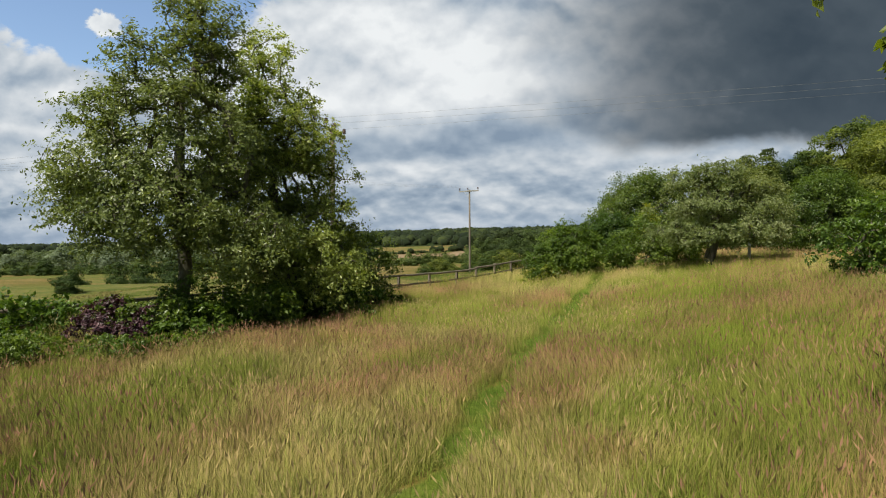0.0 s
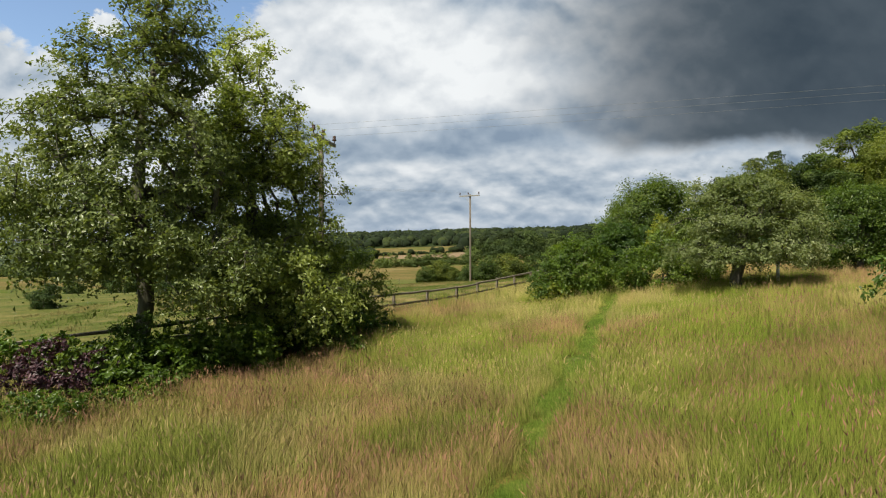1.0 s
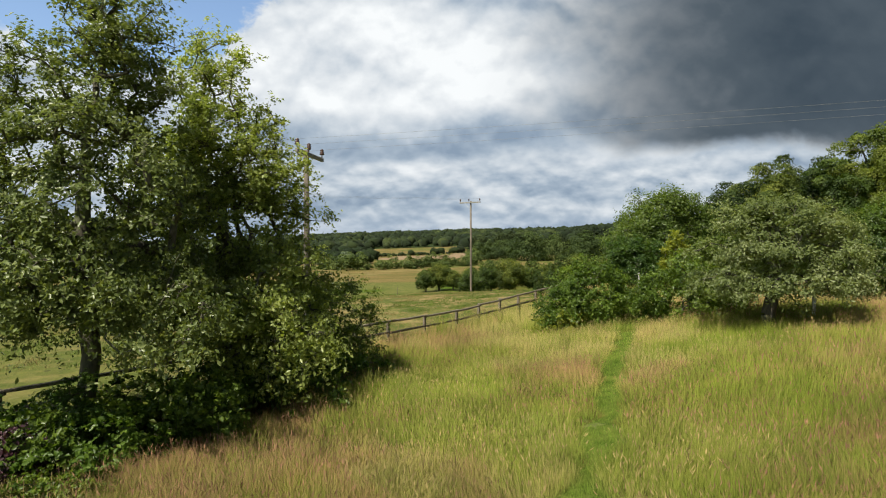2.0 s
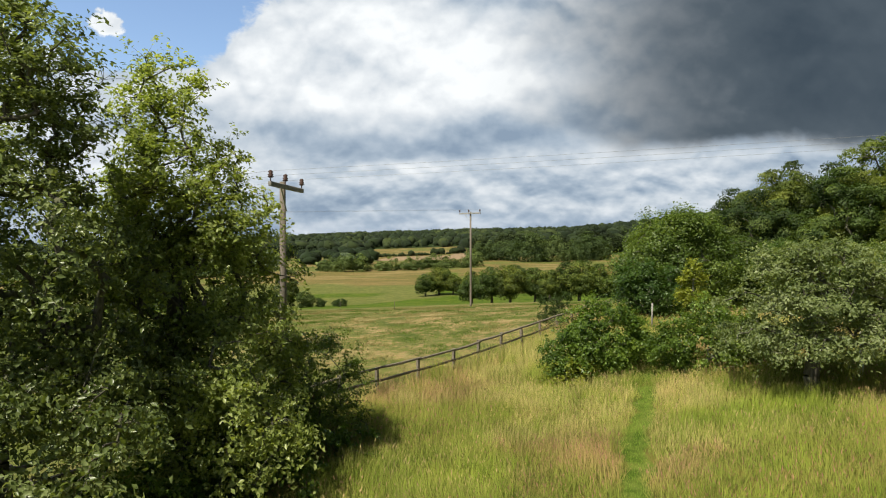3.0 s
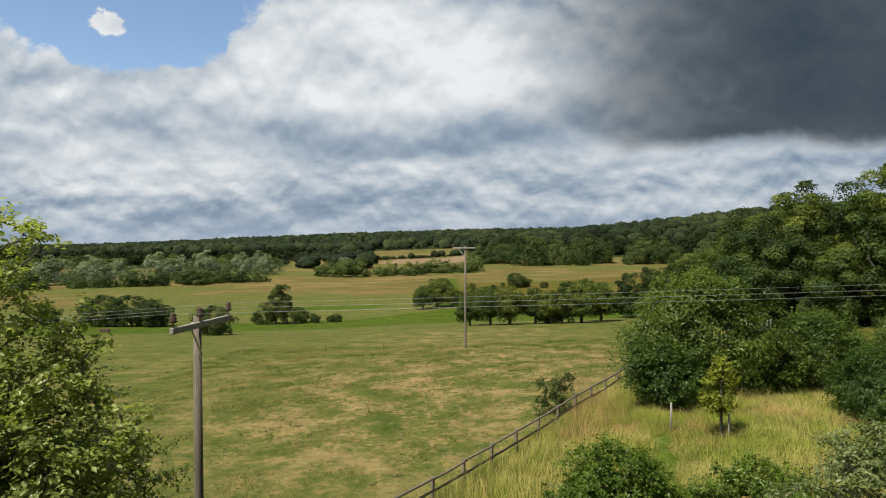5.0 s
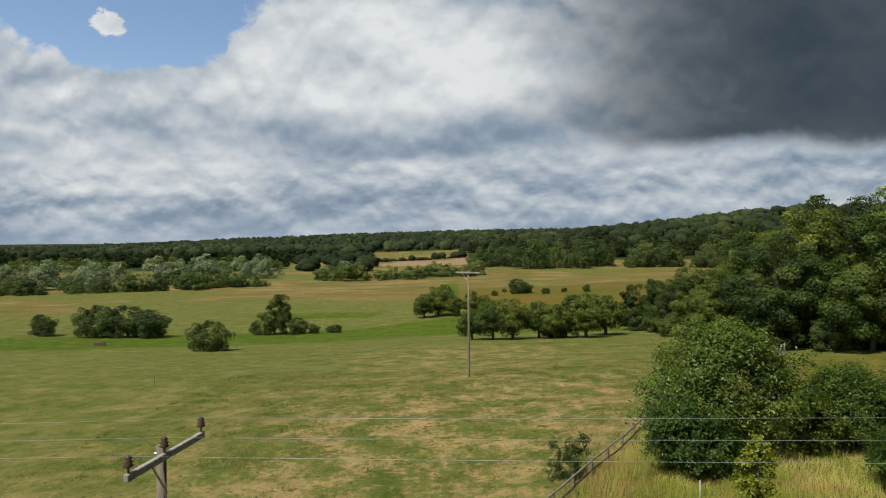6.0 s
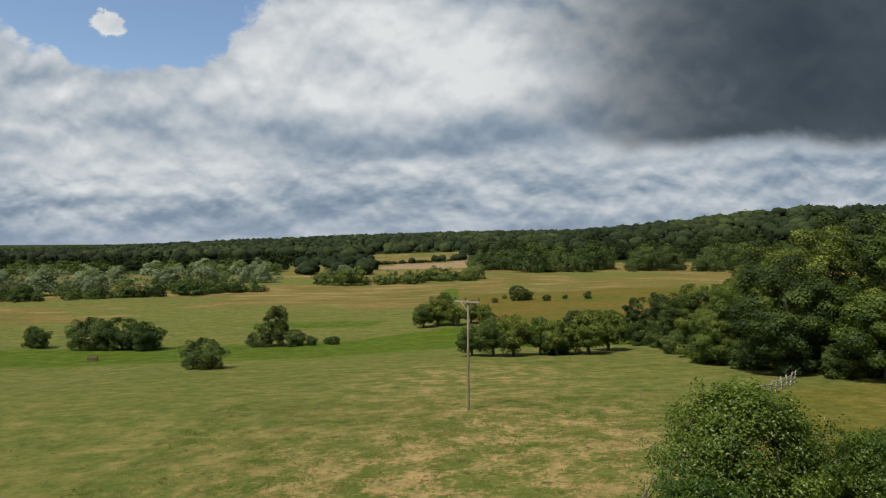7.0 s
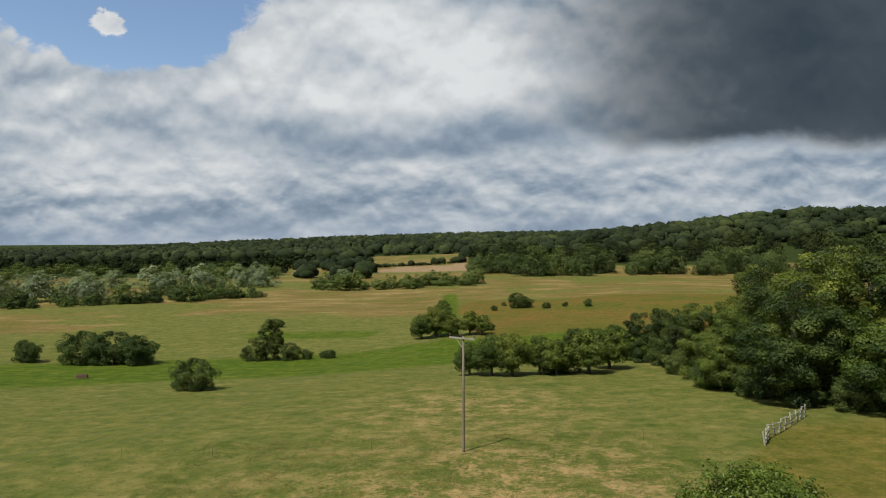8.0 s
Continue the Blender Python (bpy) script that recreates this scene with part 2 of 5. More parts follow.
def coloured_blades(name, through=0.25):
    """Grass blades that carry their own colours."""
    m, n, out = material(name)
    c = attribute(n, "tint", "Color")
    big_patch = n.noise(coords(n), 0.6, 3.0)
    c = n.mix(1.0, c, n.ramp(big_patch, [(0.3, (0.85, 0.9, 0.8)), (0.7, (1.12, 1.06, 1.0))]), "MULTIPLY")
    b = n.add("ShaderNodeBsdfPrincipled")
    n.put(b.inputs["Base Color"], c)
    b.inputs["Roughness"].default_value = 0.7
    b.inputs["Specular IOR Level"].default_value = 0.08
    up = n.vmath("NORMALIZE", n.vmath("ADD", n.vmath("MULTIPLY", n.add("ShaderNodeNewGeometry").outputs["Normal"], (0.45, 0.45, 0.45)), (0.0, 0.0, 0.85)))
    n.link(up, b.inputs["Normal"])
    tr = n.add("ShaderNodeBsdfTranslucent")
    n.put(tr.inputs[0], c)
    mx = n.add("ShaderNodeMixShader")
    mx.inputs[0].default_value = through
    n.link(b.outputs[0], mx.inputs[1])
    n.link(tr.outputs[0], mx.inputs[2])
    n.link(mx.outputs[0], out.inputs[0])
    return m


GRASS = coloured_blades("grass_blades")


def ground_material():
    """Turf of several fields: the shares of each are stored on the sheet as meadow, lush, straw, marsh, soil and lane."""
    m, n, out = material("turf")
    co = coords(n)
    n1, n2, n3, n4 = n.noise(co, 0.035, 8.0, 0.62), n.noise(co, 0.33, 9.0, 0.68), n.noise(co, 2.4, 7.0, 0.68), n.noise(co, 19.0, 5.0, 0.7)
    streak = n.noise(n.vmath("MULTIPLY", co, (0.16, 0.36, 1.0)), 1.0, 9.0, 0.68, 0.3)
    turf = n.ramp(n.math("ADD", n.math("MULTIPLY", n2, 0.6), n.math("MULTIPLY", streak, 0.4)), [
        (0.32, (0.066, 0.096, 0.021)), (0.44, (0.106, 0.126, 0.033)), (0.54, (0.142, 0.146, 0.045)), (0.66, (0.215, 0.186, 0.074))])
    meadow = n.ramp(n.math("ADD", n.math("MULTIPLY", n2, 0.55), n.math("MULTIPLY", n3, 0.45)), [
        (0.30, (0.056, 0.080, 0.013)), (0.46, (0.110, 0.112, 0.024)), (0.60, (0.172, 0.140, 0.042)), (0.74, (0.230, 0.172, 0.066))])
    lush = n.ramp(n.math("ADD", n.math("MULTIPLY", n2, 0.6), n.math("MULTIPLY", streak, 0.4)), [
        (0.36, (0.040, 0.072, 0.008)), (0.5, (0.074, 0.116, 0.013)), (0.62, (0.125, 0.145, 0.026))])
    band = n.noise(n.vmath("MULTIPLY", co, (0.030, 0.11, 1.0)), 1.0, 7.0, 0.62, 0.2)
    straw = n.ramp(n.math("ADD", n.math("MULTIPLY", n1, 0.40), n.math("MULTIPLY", band, 0.60)), [
        (0.36, (0.100, 0.114, 0.024)), (0.44, (0.146, 0.124, 0.042)), (0.52, (0.190, 0.140, 0.058)), (0.64, (0.290, 0.232, 0.110))])
    marsh = n.ramp(n.math("ADD", n.math("MULTIPLY", n1, 0.5), n.math("MULTIPLY", n2, 0.5)), [
        (0.38, (0.066, 0.098, 0.014)), (0.5, (0.125, 0.108, 0.026)), (0.62, (0.190, 0.105, 0.034))])
    grown = n.mix(n.span(n2, 0.4, 0.6), (0.020, 0.034, 0.012), (0.040, 0.058, 0.018))
    soil = n.mix(n.span(streak, 0.35, 0.65), (0.240, 0.165, 0.110), (0.320, 0.235, 0.165))
    c = n.mix(attribute(n, "meadow"), turf, meadow)
    for part_colour, share in ((straw, "straw"), (marsh, "marsh"), (lush, "lush"), (grown, "grown"), (soil, "soil")):
        edge = n.math("ADD", attribute(n, share), n.math("MULTIPLY", n.math("SUBTRACT", n2, 0.5), 0.9))
        c = n.mix(n.span(edge, 0.25, 0.75), c, part_colour)
    bare = n.math("MULTIPLY", attribute(n, "bare"), n.span(n.math("ADD", n.math("MULTIPLY", n2, 0.55), n.math("MULTIPLY", n3, 0.45)), 0.47, 0.57))
    c = n.mix(n.math("MULTIPLY", bare, 0.9), c, n.mix(n.span(n3, 0.4, 0.6), (0.36, 0.29, 0.14), (0.34, 0.225, 0.125)))
    lane = n.math("ADD", attribute(n, "lane"), n.math("MULTIPLY", n.math("SUBTRACT", n3, 0.5), 0.4))
    c = n.mix(n.span(lane, 0.35, 0.65), c, n.mix(n.span(n3, 0.35, 0.65), (0.068, 0.110, 0.014), (0.130, 0.165, 0.032)))
    c = n.mix(1.0, c, n.ramp(n4, [(0.25, (0.62, 0.64, 0.60)), (0.75, (1.12, 1.1, 1.05))]), "MULTIPLY")
    n5 = n.noise(co, 0.85, 9.0, 0.75, 0.2)
    c = n.mix(1.0, c, n.ramp(n5, [(0.36, (0.66, 0.76, 0.60)), (0.5, (1.0, 1.0, 0.98)), (0.64, (1.28, 1.20, 1.14))]), "MULTIPLY")
    fleck = n.noise(co, 1.7, 3.0, 0.6, 0.4)
    grazed = n.math("SUBTRACT", 1.0, n.math("MULTIPLY", attribute(n, "meadow"), 0.85))
    c = n.mix(n.math("MULTIPLY", n.span(fleck, 0.63, 0.66, 0.0, 0.75), grazed), c, (0.052, 0.056, 0.020))
    c = n.mix(n.span(fleck, 0.36, 0.31, 0.0, 0.22), c, (0.330, 0.280, 0.150))
    h = n.math("ADD", n.math("MULTIPLY", n3, 1.0), n.math("MULTIPLY", n4, 0.35))
    principled(n, out, c, 0.95, h, 0.75, 0.12).inputs["Specular IOR Level"].default_value = 0.04
    return m


TURF = ground_material()


# ---------------------------------------------------------------- mesh helpers
def smooth(v, a, b):
    u = np.clip((v - a) / (b - a), 0.0, 1.0)
    return u * u * (3.0 - 2.0 * u)


def mesh_object(name, verts, faces, mat, parent=None, attrs=None, colours=None, soft=False, label=""):
    """A mesh from arrays: verts (n, 3), faces (m, 3 or 4)."""
    me = bpy.data.meshes.new(name)
    verts, faces = np.asarray(verts, np.float32), np.asarray(faces, np.int32)
    k = faces.shape[1]
    me.vertices.add(len(verts))
    me.vertices.foreach_set("co", verts.ravel())
    me.loops.add(faces.size)
    me.loops.foreach_set("vertex_index", faces.ravel())
    me.polygons.add(len(faces))
    me.polygons.foreach_set("loop_start", np.arange(0, faces.size, k, dtype=np.int32))
    if soft:
        me.polygons.foreach_set("use_smooth", np.ones(len(faces), bool))
    for key, values in (attrs or {}).items():
        a = me.attributes.new(key, "FLOAT", "POINT")
        a.data.foreach_set("value", np.asarray(values, np.float32))
    if colours is not None:
        a = me.attributes.new("tint", "FLOAT_COLOR", "POINT")
        a.data.foreach_set("color", np.concatenate([colours, np.ones((len(colours), 1))], 1).astype(np.float32).ravel())
    me.materials.append(mat)
    me.update(calc_edges=True)
    me.validate()
    ob = new(name, me)
    ob.parent = parent
    if label:
        ob["label"] = label
    return ob


def part(name, bm, mat, parent, label="", soft=False):
    me = bpy.data.meshes.new(name)
    for f in bm.faces:
        f.smooth = soft
    bm.to_mesh(me)
    bm.free()
    me.materials.append(mat)
    ob = new(name, me)
    ob.parent = parent
    if label:
        ob["label"] = label
    return ob


def empty(name, at, label, category, group="", kind="", turn=0.0, size=1.0):
    e = new(name)
    e.matrix_basis = pose(*at, 0, 0, turn) @ Matrix.Scale(size, 4)
    return tagged(e, label, category, group, kind)


def tube(bm, pts, radii, sides=8, cap=True):
    """A round bar along points."""
    pts = [Vector(p) for p in pts]
    rings = []
    for i, p in enumerate(pts):
        d = (pts[min(i + 1, len(pts) - 1)] - pts[max(i - 1, 0)]).normalized()
        a = d.orthogonal().normalized() if abs(d.z) < 0.9 else (Vector((1, 0, 0)) - d * d.x).normalized()
        b = d.cross(a)
        rings.append([bm.verts.new(p + (a * math.cos(2 * math.pi * j / sides) + b * math.sin(2 * math.pi * j / sides)) * radii[i]) for j in range(sides)])
    for r0, r1 in zip(rings, rings[1:]):
        for j in range(sides):
            bm.faces.new((r0[j], r0[(j + 1) % sides], r1[(j + 1) % sides], r1[j]))
    if cap:
        bm.faces.new(rings[0][::-1])
        bm.faces.new(rings[-1])


def box(bm, size, m, bevel=0.0):
    got = bmesh.ops.create_cube(bm, size=1.0, matrix=m @ Matrix.Diagonal((*size, 1)))
    if bevel:
        edges = {e for v in got["verts"] for e in v.link_edges}
        bmesh.ops.bevel(bm, geom=list(edges), offset=bevel, segments=1, affect="EDGES")


# ---------------------------------------------------------------- the land
def value_noise(x, y, scale, seed):
    """Smooth noise between 0 and 1 on arrays."""
    r = np.random.RandomState(seed)
    table = r.rand(64, 64)
    u, v = np.asarray(x) / scale + 1000.0, np.asarray(y) / scale + 1000.0
    i, j = np.floor(u).astype(int), np.floor(v).astype(int)
    f, g = u - i, v - j
    f, g = f * f * (3 - 2 * f), g * g * (3 - 2 * g)
    at = lambda a, b: table[a % 64, b % 64]
    return (at(i, j) * (1 - f) + at(i + 1, j) * f) * (1 - g) + (at(i, j + 1) * (1 - f) + at(i + 1, j + 1) * f) * g


def ragged(x, y):
    """How far the edges of the mown lane wander."""
    return (value_noise(x, y, 0.7, 41) - 0.5) * 0.55 + (value_noise(x, y, 0.25, 42) - 0.5) * 0.30


def ground_z(x, y):
    """Height of the land: a knoll at the meadow, a slope down to the valley floor, wooded hills beyond."""
    x, y = np.asarray(x, float), np.asarray(y, float)
    z = 2.97 - 10.2 * smooth(y, 38, 190)
    z = z + 1.1 * smooth(x, 0, 14) * (1 - smooth(y, 30, 70)) + 1.2 * np.tanh(x / 35.0)
    z = z + 3.0 * smooth(x, 30, 90) * smooth(y, 30, 60) * (1 - smooth(y, 250, 400))
    bearing = x / np.maximum(y, 200.0)
    tall = 5 + 36 * smooth(bearing, -0.75, 0.05)
    z = z + tall * smooth(y, 450, 1750)
    z = z + 50 * np.exp(-(((x - 640) / 330.0) ** 2 + ((y - 1050) / 330.0) ** 2))
    z = z + 16 * smooth(y, 2600, 4000) * (0.5 + value_noise(x, y, 700, 5))
    z = z + (value_noise(x, y, 3.1, 1) - 0.5) * 0.12 + (value_noise(x, y, 11, 2) - 0.5) * 0.25
    z = z + (value_noise(x, y, 60, 3) - 0.5) * 1.0 * smooth(np.hypot(x, y - 20), 60, 200)
    return z


def gz(x, y):
    return float(ground_z(x, y))


LANE = np.array([(-0.6, 0), (0.1, 4), (0.5, 5.6), (1.35, 9.6), (2.4, 13), (4.0, 18), (5.2, 22), (6.5, 26), (7.75, 29), (8.9, 33), (9.8, 37)])
FENCE = np.array([(-19.5, 3.0), (-14, 11.5), (-8.6, 19.6), (-2.1, 29.6), (0.7, 33.3), (5.15, 39.15), (9.6, 45.6), (16.0, 56.0), (29.7, 75.9)])


def from_line(x, y, line):
    """Distance to a line of points, and the side (left of its direction is positive)."""
    best, side = np.full(np.shape(x), 1e9), np.zeros(np.shape(x))
    for a, b in zip(line, line[1:]):
        d = b - a
        t = np.clip(((x - a[0]) * d[0] + (y - a[1]) * d[1]) / (d @ d), 0, 1)
        dx, dy = x - a[0] - t * d[0], y - a[1] - t * d[1]
        r = np.hypot(dx, dy)
        s = np.sign(d[0] * dy - d[1] * dx)
        near = r < best
        best, side = np.where(near, r, best), np.where(near, s, side)
    return best, side


def shares(x, y):
    """How much of each kind of turf grows at a place."""
    r, side = from_line(x, y, FENCE)
    beyond = smooth(side * r, -0.4, 0.4) * (y > -10) + (1 - smooth(x, 60, 70)) * smooth(y, 78, 84)
    beyond = np.clip(beyond, 0, 1)
    wob = (value_noise(x, y, 25, 8) - 0.5) * 14
    lush = smooth(y + wob * 0.6, 141 + 0.30 * np.minimum(x, 0), 153 + 0.30 * np.minimum(x, 0)) * (1 - smooth(y + wob, 184 + 0.30 * x, 192 + 0.30 * x)) * (1 - smooth(x, 40, 60))
    straw = smooth(y + wob * 2, 240 + 0.2 * x, 262 + 0.2 * x)
    marsh = smooth(x + wob, -4, 10) * smooth(y + wob, 180, 190) * (1 - smooth(y + wob * 2, 300, 325))
    straw = straw * (1 - marsh) * (0.25 + 0.75 * smooth(value_noise(x, y * 1.8, 46, 9) + 0.5 * value_noise(x, y * 2.5, 17, 10) - 0.2 * smooth(-x, 60, 130), 0.45, 0.85))
    lush = np.maximum(lush, np.exp(-((x + 1.0) / 4.5) ** 2) * smooth(y, 196, 206) * (1 - smooth(y, 345, 365)))
    lush = np.maximum(lush, 0.75 * smooth(value_noise(x, y * 1.6, 38, 11), 0.55, 0.75) * smooth(y, 192, 200) * (1 - smooth(y, 255, 275)) * (x < -8))
    ditch = y - 178 - 0.30 * x + wob * 0.3
    straw = np.maximum(straw, 0.8 * np.exp(-(ditch / 3.2) ** 2) * (x < 30))
    soil = ((y > 585) & (y < 700 + 0.5 * x) & (x > -75 + (y - 600) * 0.1) & (x < 14)).astype(float)
    grown = smooth(y + wob * 3, 610, 650) * (1 - soil) * (smooth(x - 0.015 * y, 0, 10) + smooth(y, 780, 800) * (1 - ((x > -0.125 * y) & (y < 890))) * (x < 0.015 * y))
    grown = np.maximum(grown, smooth(-x - 0.24 * y + wob * 2, 0, 20) * smooth(y, 540, 560))
    bare = np.exp(-(((x - 8) / 12.0) ** 2 + ((y - 62) / 13.0) ** 2)) + 0.75 * np.exp(-(((x - 3) / 14.0) ** 2 + ((y - 98) / 16.0) ** 2)) + 0.45 * np.exp(-(((x + 2) / 9.0) ** 2 + ((y - 46) / 10.0) ** 2))
    bare = bare + 0.42 * np.exp(-(((x + 4) / 20.0) ** 2 + ((y - 52) / 26.0) ** 2))
    bare = np.clip(bare * 1.15, 0, 1) * beyond
    lane, _ = from_line(x, y, LANE)
    lane = 1 - smooth(lane + ragged(x, y), 0.10, 0.40)
    return {"meadow": 1 - beyond, "lush": lush, "straw": straw, "marsh": marsh, "soil": soil, "grown": grown, "bare": bare, "lane": lane}


def graded(lo, hi, core_lo, core_hi, step, grow):
    a = list(np.arange(core_lo, core_hi + step, step))
    s = step
    while a[-1] < hi:
        s *= grow
        a.append(a[-1] + s)
    s = step
    while a[0] > lo:
        s *= grow
        a.insert(0, a[0] - s)
    return np.array(a)


gx = graded(-4500, 4500, -14, 22, 0.45, 1.06)
gy = graded(-600, 4700, -2, 50, 0.45, 1.05)
GX, GY = np.meshgrid(gx, gy)
flat_x, flat_y = GX.ravel(), GY.ravel()
idx = np.arange(len(flat_x)).reshape(GX.shape)
quads = np.stack([idx[:-1, :-1], idx[:-1, 1:], idx[1:, 1:], idx[1:, :-1]], -1).reshape(-1, 4)
ground = mesh_object("ground", np.stack([flat_x, flat_y, ground_z(flat_x, flat_y)], 1), quads, TURF, attrs=shares(flat_x, flat_y), soft=True)
tagged(ground, "rolling summer turf of meadow, paddock and distant fields", "ground", kind="structure")


# ---------------------------------------------------------------- plants
def leaf_arrays(rng, centres, normals, length, width):
    """Folded diamond leaves at the centres, facing their normals; four corners and two triangles each."""
    n = len(centres)
    u = normals / (np.linalg.norm(normals, axis=1, keepdims=True) + 1e-9)
    d = rng.normal(size=(n, 3))
    d[:, 2] -= 0.25
    d -= u * np.sum(d * u, axis=1, keepdims=True)
    d /= np.linalg.norm(d, axis=1, keepdims=True) + 1e-9
    s = np.cross(d, u)
    k = rng.uniform(0.65, 1.35, (n, 1))
    L, Wd = length * k, width * k
    base = centres - d * L * 0.5
    tip = centres + d * L * 0.5 - u * L * 0.12
    lift = u * Wd * 0.18
    v = np.stack([base, centres + s * Wd * 0.5 + lift, tip, centres - s * Wd * 0.5 + lift], 1).reshape(-1, 3)
    b = np.arange(n)[:, None] * 4
    f = np.concatenate([b + np.array([[0, 1, 2]]), b + np.array([[0, 2, 3]])], 0)
    return v, f, np.repeat(rng.rand(n), 4)


def lobe_points(rng, lobes, n, shell=0.5):
    """Points inside a crown made of several rounded lobes, denser towards its skin."""
    vol = np.array([l[3] * l[4] * l[5] for l in lobes]) ** 0.8
    pick = rng.choice(len(lobes), n, p=vol / vol.sum())
    L = np.array(lobes)[pick]
    d = rng.normal(size=(n, 3))
    d /= np.linalg.norm(d, axis=1, keepdims=True)
    ragged = 1.0 + 0.16 * np.sin(d[:, 0] * 5 + pick) * np.sin(d[:, 1] * 6 + 2 * pick) + 0.10 * np.sin(d[:, 2] * 9 + 3 * pick + d[:, 0] * 4)
    r = (shell + (1 - shell) * rng.rand(n) ** 0.7) * ragged
    return L[:, :3] + d * r[:, None] * L[:, 3:6]


def skeleton_wood(rng, stem, tips, thick, tip_r=0.012):
    """Limbs that link every tip to the nearest wood nearer to the stem; returns tube arrays."""
    nodes = [np.array(p, float) for p in stem]
    parent = [-1] + list(range(len(stem) - 1))
    fork = nodes[-1]
    low = nodes[max(1, len(stem) // 2)]
    order = np.argsort(np.linalg.norm(tips - (fork + low) / 2, axis=1))
    P = np.zeros((len(stem) + 2 * len(tips), 3))
    P[: len(stem)] = nodes
    m = len(stem)
    first = max(1, len(stem) // 3)
    for i in order:
        t = tips[i]
        d = np.linalg.norm(P[first:m] - t, axis=1) + 0.35 * np.maximum(0, P[first:m, 2] - t[2])
        j = int(np.argmin(d)) + first
        gap = t - P[j]
        mid = P[j] + gap * 0.5 + rng.normal(size=3) * 0.10 * np.linalg.norm(gap)
        mid[2] += 0.06 * np.linalg.norm(gap)
        P[m], P[m + 1] = mid, t
        parent += [j, m]
        m += 2
    P = P[:m]
    area = np.full(m, tip_r ** 2.3)
    for i in range(m - 1, 0, -1):
        area[parent[i]] += area[i]
    rad = area ** (1 / 2.3)
    rad = np.minimum(rad * thick / rad[0], thick * 1.0)
    rad = np.maximum(rad, tip_r * 0.5)
    par = np.array(parent)
    a, b = P[par[1:]], P[1:]
    ra, rb = rad[par[1:]], rad[1:]
    ra = np.minimum(ra, rb * 1.8)
    ra[: len(stem) - 1] = rad[: len(stem) - 1]
    d = b - a
    d /= np.linalg.norm(d, axis=1, keepdims=True) + 1e-9
    ref = np.where(np.abs(d[:, 2:3]) < 0.9, np.array([[0, 0, 1.0]]), np.array([[1.0, 0, 0]]))
    s = np.cross(d, ref)
    s /= np.linalg.norm(s, axis=1, keepdims=True) + 1e-9
    u = np.cross(s, d)
    k = 6
    ang = 2 * np.pi * np.arange(k) / k
    ring = s[:, None, :] * np.cos(ang)[None, :, None] + u[:, None, :] * np.sin(ang)[None, :, None]
    v = np.concatenate([a[:, None, :] + ring * ra[:, None, None], b[:, None, :] + ring * rb[:, None, None]], 1).reshape(-1, 3)
    o = np.arange(len(a))[:, None, None] * (2 * k)
    j = np.arange(k)
    q = np.stack([j, (j + 1) % k, k + (j + 1) % k, k + j], 1)[None]
    return v, (o + q).reshape(-1, 4)


